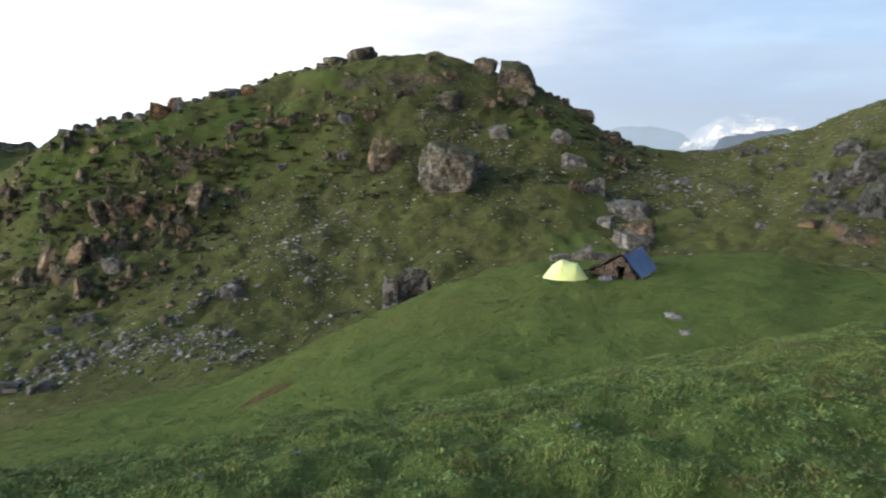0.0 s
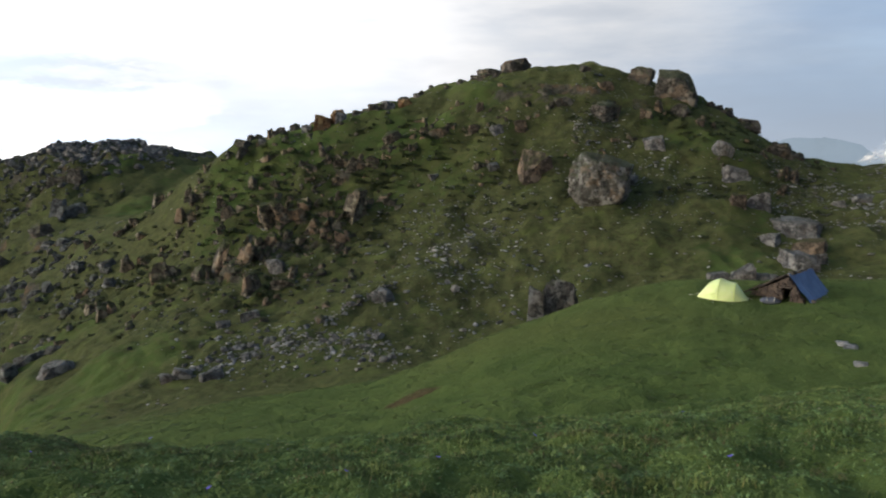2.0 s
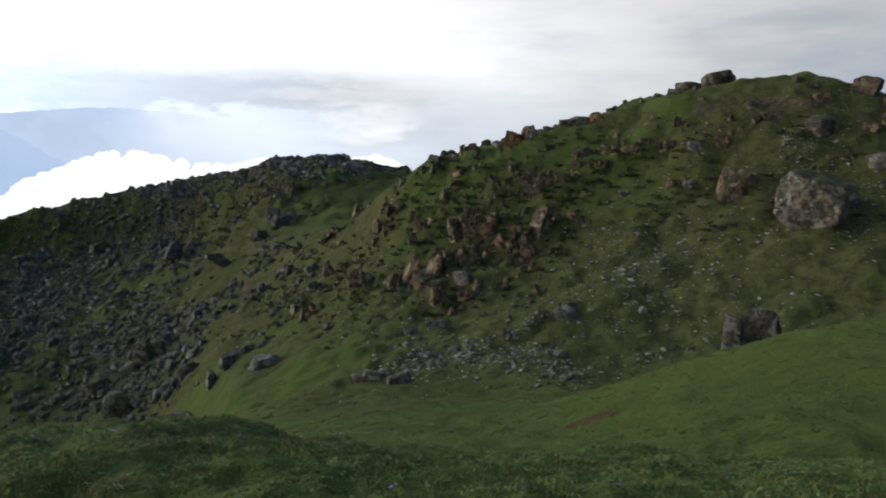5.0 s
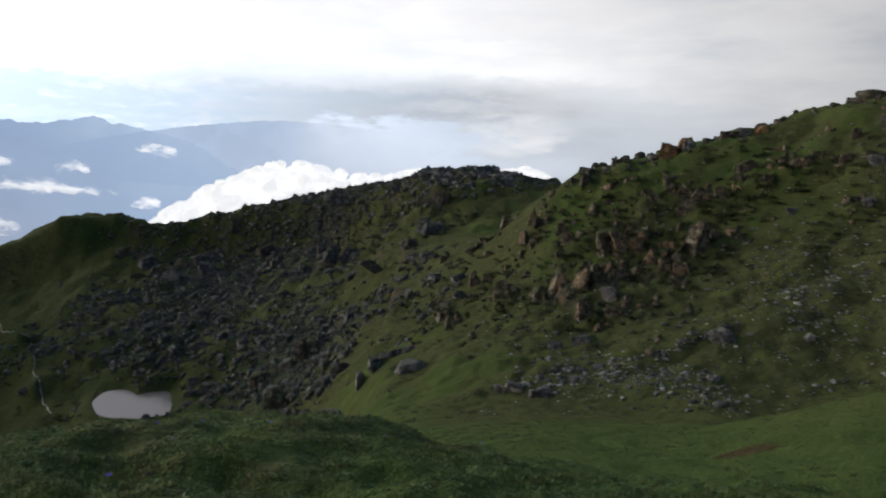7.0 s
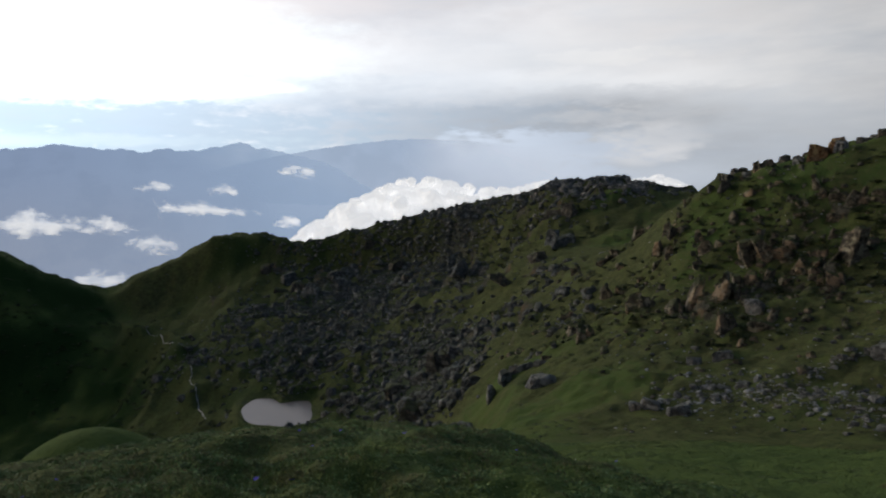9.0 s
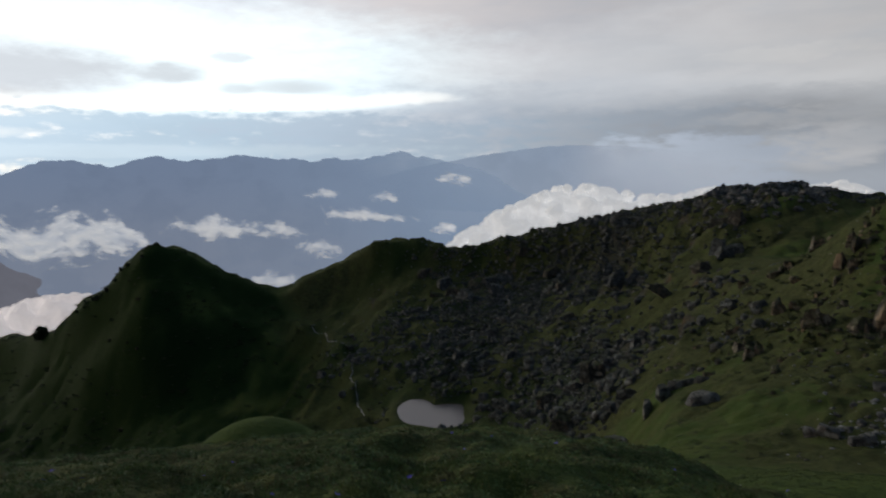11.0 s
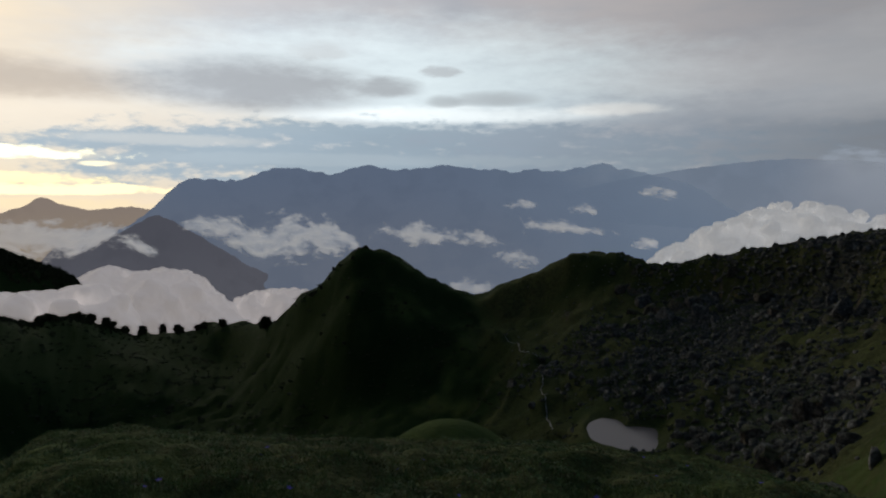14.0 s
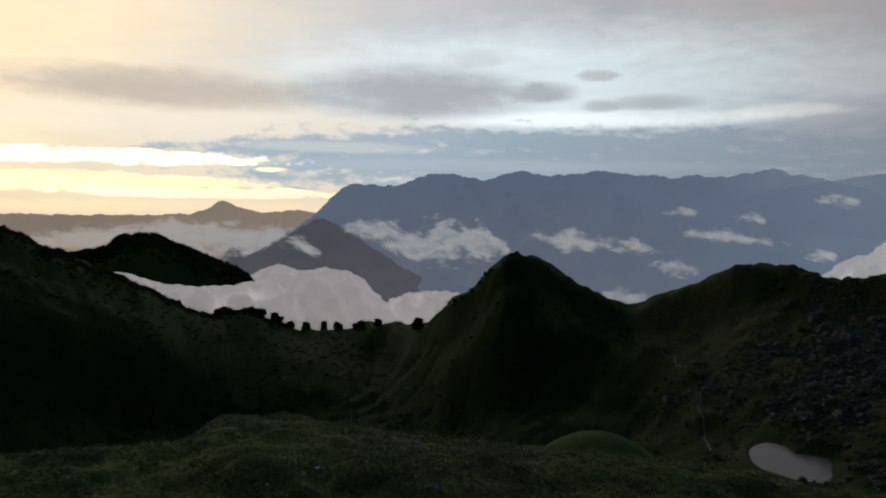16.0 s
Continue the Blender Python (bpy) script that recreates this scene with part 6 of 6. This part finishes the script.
def make_tree(seed, az, r, h, spread):
    """A small wind-shaped ridge tree."""
    rng = np.random.default_rng(seed)
    p = at(az, r) - Vector((0, 0, 0.3))
    tree = tagged(empty_at("tree", p, rng.uniform(0, 360)), "lone dark tree on the wooded ridge", "tree", "trees on the ridge")
    bm = bmesh.new()
    top = Vector((rng.uniform(-0.3, 0.3), rng.uniform(-0.3, 0.3), h * 0.86))
    pts = [Vector((0, 0, 0)).lerp(top, t) + Vector((0.12 * math.sin(5 * t), 0.12 * math.cos(4 * t) - 0.12, 0)) for t in np.linspace(0, 1, 6)]
    for k, (a, b) in enumerate(zip(pts, pts[1:])):
        tube(bm, a, b, 0.17 * (1 - k / 6.5), 6)
    tips = []
    for k in range(12):
        t = 0.25 + 0.06 * k
        a = Vector((0, 0, 0)).lerp(top, t)
        q, out = rng.uniform(0, 2 * math.pi), spread * rng.uniform(0.15, 0.6) * (1.15 - 0.6 * t)
        b = a + Vector((math.cos(q) * out, math.sin(q) * out, rng.uniform(0.1, 0.7)))
        tube(bm, a, b, 0.05, 5)
        tips.append(b)
    tips.append(top)
    part("trunk", bm, BARK, tree)
    vs, fs, base = [], [], 0
    for b in tips:
        v, f = clump(rng, 240, 0.34)
        v = v * np.where(rng.uniform(0, 1, len(v) // 3).repeat(3)[:, None] < 0.5, 1.0, np.array([[1.0, 1.0, -1.0]]))
        s = spread * rng.uniform(0.48, 0.68)
        vs.append(v * np.array([s, s, s * 0.8]) + np.array(b[:]) - np.array([0, 0, 0.2]))
        fs.append(f + base)
        base += len(v)
    me = mesh_from("crown", np.concatenate(vs), np.concatenate(fs), NEEDLE)
    crown = new("crown", me)
    crown.parent = tree
    return tree


ridge_r = lambda az: float(np.interp(az, AZ, line_r))
for k, (az, h, s) in enumerate(((100.2, 6.5, 2.6), (98.8, 8.5, 2.3), (97.8, 8.5, 2.2), (97.5, 6.0, 1.8), (95.9, 6.5, 2.4), (94.5, 6.5, 2.6), (91.3, 8.0, 2.8), (103.6, 6.0, 2.6), (102.7, 7.0, 2.6), (102.2, 6.5, 2.2),
                                (101.4, 6.0, 2.4), (106.9, 5.0, 2.4), (106.4, 5.0, 2.0), (104.4, 5.5, 2.4), (96.4, 5.0, 2.2))):
    make_tree(700 + k, az, ridge_r(az) - 3, h * 0.95, s * 1.45)

woods = [clump(g, 210, 0.36) for _ in range(6)]
tall = [(v * np.array([0.62, 0.62, 1.25]), f) for v, f in woods]
a = g.uniform(100, 126, 2600)
r = np.interp(a, AZ, line_r) + 8 - np.abs(g.normal(0, 14, 2600))
x, y = -np.sin(np.radians(a)) * r, np.cos(np.radians(a)) * r
sow("woodland", "dark woodland along the left-hand ridge", 611, (x, y, height(x, y)), g.uniform(0.9, 2.2, 2600), tall, NEEDLE, 0.05, -1.5, "woods")
a = g.uniform(103.5, 120, 1300)
r = 1300 - np.abs(g.normal(0, 40, 1300)) + 20
x, y = -np.sin(np.radians(a)) * r, np.cos(np.radians(a)) * r
sow("woodland", "dark woodland on the hill beyond", 612, (x, y, height(x, y)), g.uniform(3, 6, 1300), tall, NEEDLE, 0.05, -0.5, "woods")

# ---------------------------------------------------------------- clouds in the valleys
def puff_templates(n, sub, seed):
    out = []
    for k in range(n):
        bm = bmesh.new()
        bmesh.ops.create_icosphere(bm, subdivisions=sub, radius=1)
        off = Vector((seed + k * 7.7, k * 3.1, 0))
        for v in bm.verts:
            p = v.co.copy()
            d = 0.30 * noise.noise(p * 1.4 + off) + 0.24 * (0.5 - abs(noise.noise(p * 2.8 + off))) + 0.12 * (0.5 - abs(noise.noise(p * 6.5 + off))) + 0.05 * noise.noise(p * 14 + off)
            v.co = p * (0.92 + d)
        out.append((np.array([v.co[:] for v in bm.verts]), np.array([[v.index for v in f.verts] for f in bm.faces])))
        bm.free()
    return out


PUFFS = puff_templates(7, 3, 3.0)


def billow(size):
    t = bpy.data.textures.new("billow", "CLOUDS")
    t.noise_scale, t.noise_depth = size, 3
    return t


BILLOWS = {s: billow(s) for s in (12.0, 30.0, 75.0)}


def pile(name, label, seed, pieces, templates, material, flat=1.0, grain=8.0, wide=1.0):
    """pieces: rows of azimuth, elevation, distance, radius in degrees."""
    rng = np.random.default_rng(seed)
    a, e, r, s = (np.array(v, float) for v in zip(*pieces))
    n = len(a)
    m = np.zeros((n, 4, 4))
    m[:, :3, :3] = turns(rng, n, 0.5) * (r * np.radians(s))[:, None, None]
    m[:, 2, :3] *= flat
    side = np.stack([np.cos(np.radians(a)), np.sin(np.radians(a))], -1)
    along_side = np.einsum("ni,nij->nj", side, m[:, :2, :3])
    m[:, :2, :3] += side[:, :, None] * along_side[:, None, :] * (wide - 1)
    m[:, 0, 3], m[:, 1, 3], m[:, 2, 3] = -np.sin(np.radians(a)) * r, np.cos(np.radians(a)) * r, EYE + r * np.tan(np.radians(e))
    ob = join_copies(name, templates, rng.integers(0, len(templates), n), m, material, True)
    merge = ob.modifiers.new("merge", "REMESH")
    merge.mode, merge.voxel_size, merge.use_smooth_shade = "VOXEL", grain, True
    melt = ob.modifiers.new("melt", "SMOOTH")
    melt.factor, melt.iterations = 0.6, 14
    for size, amount in ((75.0, 34.0), (30.0, 30.0), (12.0, 9.0)):
        swell = ob.modifiers.new("swell", "DISPLACE")
        swell.texture, swell.texture_coords, swell.strength, swell.mid_level = BILLOWS[size], "GLOBAL", amount * grain / 10.0, 0.5
    return tagged(ob, label, "cloud", kind="structure")


def cumulus(label, seed, top, bottom, r, n, small, big, grain=8.0, material=CLOUD):
    """Heaped cloud under a billowing top line of (azimuth, elevation)."""
    g = np.random.default_rng(seed)
    ta, te = (np.array(v, float) for v in zip(*top))
    rows = []
    for k in range(n):
        a = g.uniform(ta[0], ta[-1])
        t = np.interp(a, ta, te)
        q = g.uniform(0, 1) ** 1.8
        size = (small + (big - small) * min(1, q * 2.2)) * g.uniform(0.75, 1.2)
        rows.append((a, min(t - size * 0.8, t - (t - bottom) * q), r + g.normal(0, 0.02 * r) - 0.06 * r * q, size))
    pile("backdrop_cloud", label, seed, rows, PUFFS, material, 0.9, grain)


def streak(label, seed, line, r, thick=0.85, material=VAPOUR):
    """Layered cloud along (azimuth, elevation, half height): a bulging sheet of vapour that frays at its edges."""
    ta, te, th = (np.array(v, float) for v in zip(*line))
    i = np.arange(len(ta))
    nu, nv = 30 * len(ta), 28
    u = np.linspace(0, len(ta) - 1, nu)
    a, e, h = pchip(i, ta, u), pchip(i, te, u), pchip(i, th, u) * 1.75 + 0.1
    ends = 1 - np.abs(u / u[-1] * 2 - 1) ** 6
    g = np.random.default_rng(seed)
    lot = g.uniform(0, 4000)
    v = np.linspace(-1, 1, nv)
    A, V = np.meshgrid(a, v, indexing="ij")
    E = e[:, None] + V * h[:, None]
    bulge = np.sqrt(np.clip(1 - V * V, 0, 1)) * np.radians(h)[:, None] * r
    R = r - bulge * 0.35
    run = np.cumsum(np.concatenate([[0], np.hypot(np.diff(a), np.diff(e))])) * np.radians(1) * r
    rise = V * h[:, None] * np.radians(1) * r
    core = (1 - np.abs(V + 0.1) ** 1.25) * ends[:, None] * thick
    verts = np.stack([-np.sin(np.radians(A)) * R, np.cos(np.radians(A)) * R, EYE + R * np.tan(np.radians(E))], -1).reshape(-1, 3)
    p, q = np.meshgrid(np.arange(nu - 1), np.arange(nv - 1), indexing="ij")
    k = (p * nv + q).ravel()
    turn = 1 if ta[0] > ta[-1] else -1
    faces = np.stack([k, k + nv, k + nv + 1, k + 1], -1)[:, ::turn]
    me = mesh_from("backdrop_cloud", verts, faces, material, True)
    for name, value in (("run", (run[:, None] * 0.5 + 0 * V)), ("rise", rise), ("core", core), ("lot", 0 * V + lot)):
        layer = me.attributes.new(name, "FLOAT", "POINT")
        layer.data.foreach_set("value", value.ravel().astype(np.float32))
    return tagged(new("backdrop_cloud", me), label, "cloud", kind="structure")


cumulus("great white cumulus bank behind the stony ridge", 801,
        ((29.6, -1.1), (30.6, -0.6), (32, 0.0), (33.4, -0.2), (35, -0.3), (37.5, -0.2), (39.4, -0.15), (41.6, -0.45), (43.2, -0.9), (44.7, -0.65), (46, -0.7), (47.2, -0.35), (48.7, -0.05), (50.6, 0.3), (52.4, 0.12), (54.5, -0.8), (56.4, -1.6),
         (57.6, -2.1), (58.2, -2.9), (60, -3.5), (60.9, -4.6)), -8, 3000, 620, 0.38, 1.4, 6.5)
cumulus("billowing cloud rising behind the wooded ridge", 803,
        ((94.2, -9.3), (95.4, -7.6), (96.1, -6.1), (97.4, -5.2), (99, -5.1), (100.7, -5.3), (101.6, -5.0), (102.5, -4.7), (103.4, -5.0), (104.3, -6.0)), -11, 2000, 420, 0.3, 2.0, 5.0, DUSK_CLOUD)
cumulus("billowing cloud beside the dark hill", 805, ((86, -8), (87.7, -7.1), (89, -6.9), (90.6, -6.7), (92.0, -6.9), (93.1, -7.3), (94.1, -8.6)), -11, 2100, 130, 0.35, 1.4, 6.0, DUSK_CLOUD)
cumulus("white cloud bank lying between the wooded ridges", 833,
        ((101.5, -6.9), (103, -6.0), (104.6, -6.1), (106.3, -6.35), (108.4, -6.4), (110.8, -6.15), (112.3, -5.6), (113.6, -5.25), (115, -5.0)), -9.5, 950, 300, 0.5, 1.2, 2.6, DUSK_CLOUD)
streak("layered white cloud drifting before the blue range", 811, ((98.1, -1.6, 0.1), (95.9, -1.75, 0.45), (93.6, -2.1, 0.8), (91.4, -2.9, 1.1), (89.1, -2.5, 1.35), (86.8, -2.7, 1.15), (84.8, -3.1, 0.6), (83.7, -3.3, 0.25)), 2950, 1.5)
streak("white cloud bank low on the blue range", 813, ((83.2, -2.8, 0.2), (82, -2.3, 0.6), (80.5, -2.4, 0.55), (79.6, -2.3, 0.7), (77, -2.6, 0.5), (74.9, -2.75, 0.42), (73.5, -2.8, 0.4), (71.8, -2.95, 0.15)), 2950, 1.2)
streak("small flat cloud on the blue range", 815, ((73, -0.25, 0.12), (71.2, -0.1, 0.25), (69.5, -0.3, 0.12)), 3000)
streak("small flat cloud on the blue range", 817, ((67.4, -0.5, 0.15), (66.3, -0.35, 0.28), (65, -0.6, 0.12)), 3000)
streak("trailing strip of cloud on the blue range", 819, ((71.1, -1.0, 0.12), (70.6, -1.9, 0.5), (69.1, -1.7, 0.36), (67.1, -1.85, 0.25), (65.2, -2.1, 0.2), (62.6, -2.6, 0.12)), 3000, 1.2)
streak("pale cloud high on the blue range", 821, ((62, 1.0, 0.2), (60.4, 0.9, 0.45), (58.9, 0.7, 0.25)), 3000)
streak("thin cloud in the valley", 823, ((73.2, -4.6, 0.25), (71.2, -4.2, 0.5), (68.8, -4.6, 0.4)), 2900)
streak("valley fog below the gap", 825, ((77, -6.6, 0.3), (75, -6.7, 0.45), (73, -6.5, 0.3), (71.5, -6.2, 0.2)), 2900)
streak("small cloud beside the cumulus", 827, ((62.5, -2.9, 0.2), (61, -3.0, 0.3), (60.3, -3.2, 0.2)), 2900)
streak("sea of cloud under the lone peak", 829, ((124, -2.8, 0.5), (119, -2.6, 0.5), (116, -2.5, 0.6), (112.3, -2.5, 0.7), (110.3, -2.3, 0.8), (106.3, -2.7, 0.9), (104.5, -2.7, 0.8), (102.9, -2.2, 0.5), (101.0, -1.6, 0.2)), 3300, 1.6)
streak("shred of cloud on the range's foot", 831, ((102.6, -2.8, 0.25), (101.2, -2.9, 0.4), (99.6, -3.6, 0.4), (98.8, -3.9, 0.2)), 2900)

streak("white cloud boiling up behind the saddle", 807, ((-17.5, -1.5, 0.2), (-19.3, -0.9, 0.5), (-20.8, -0.1, 0.8), (-22.5, 0.0, 0.7), (-24.5, 0.1, 0.45), (-27, 0.2, 0.25)), 3600, 1.1, MIST)
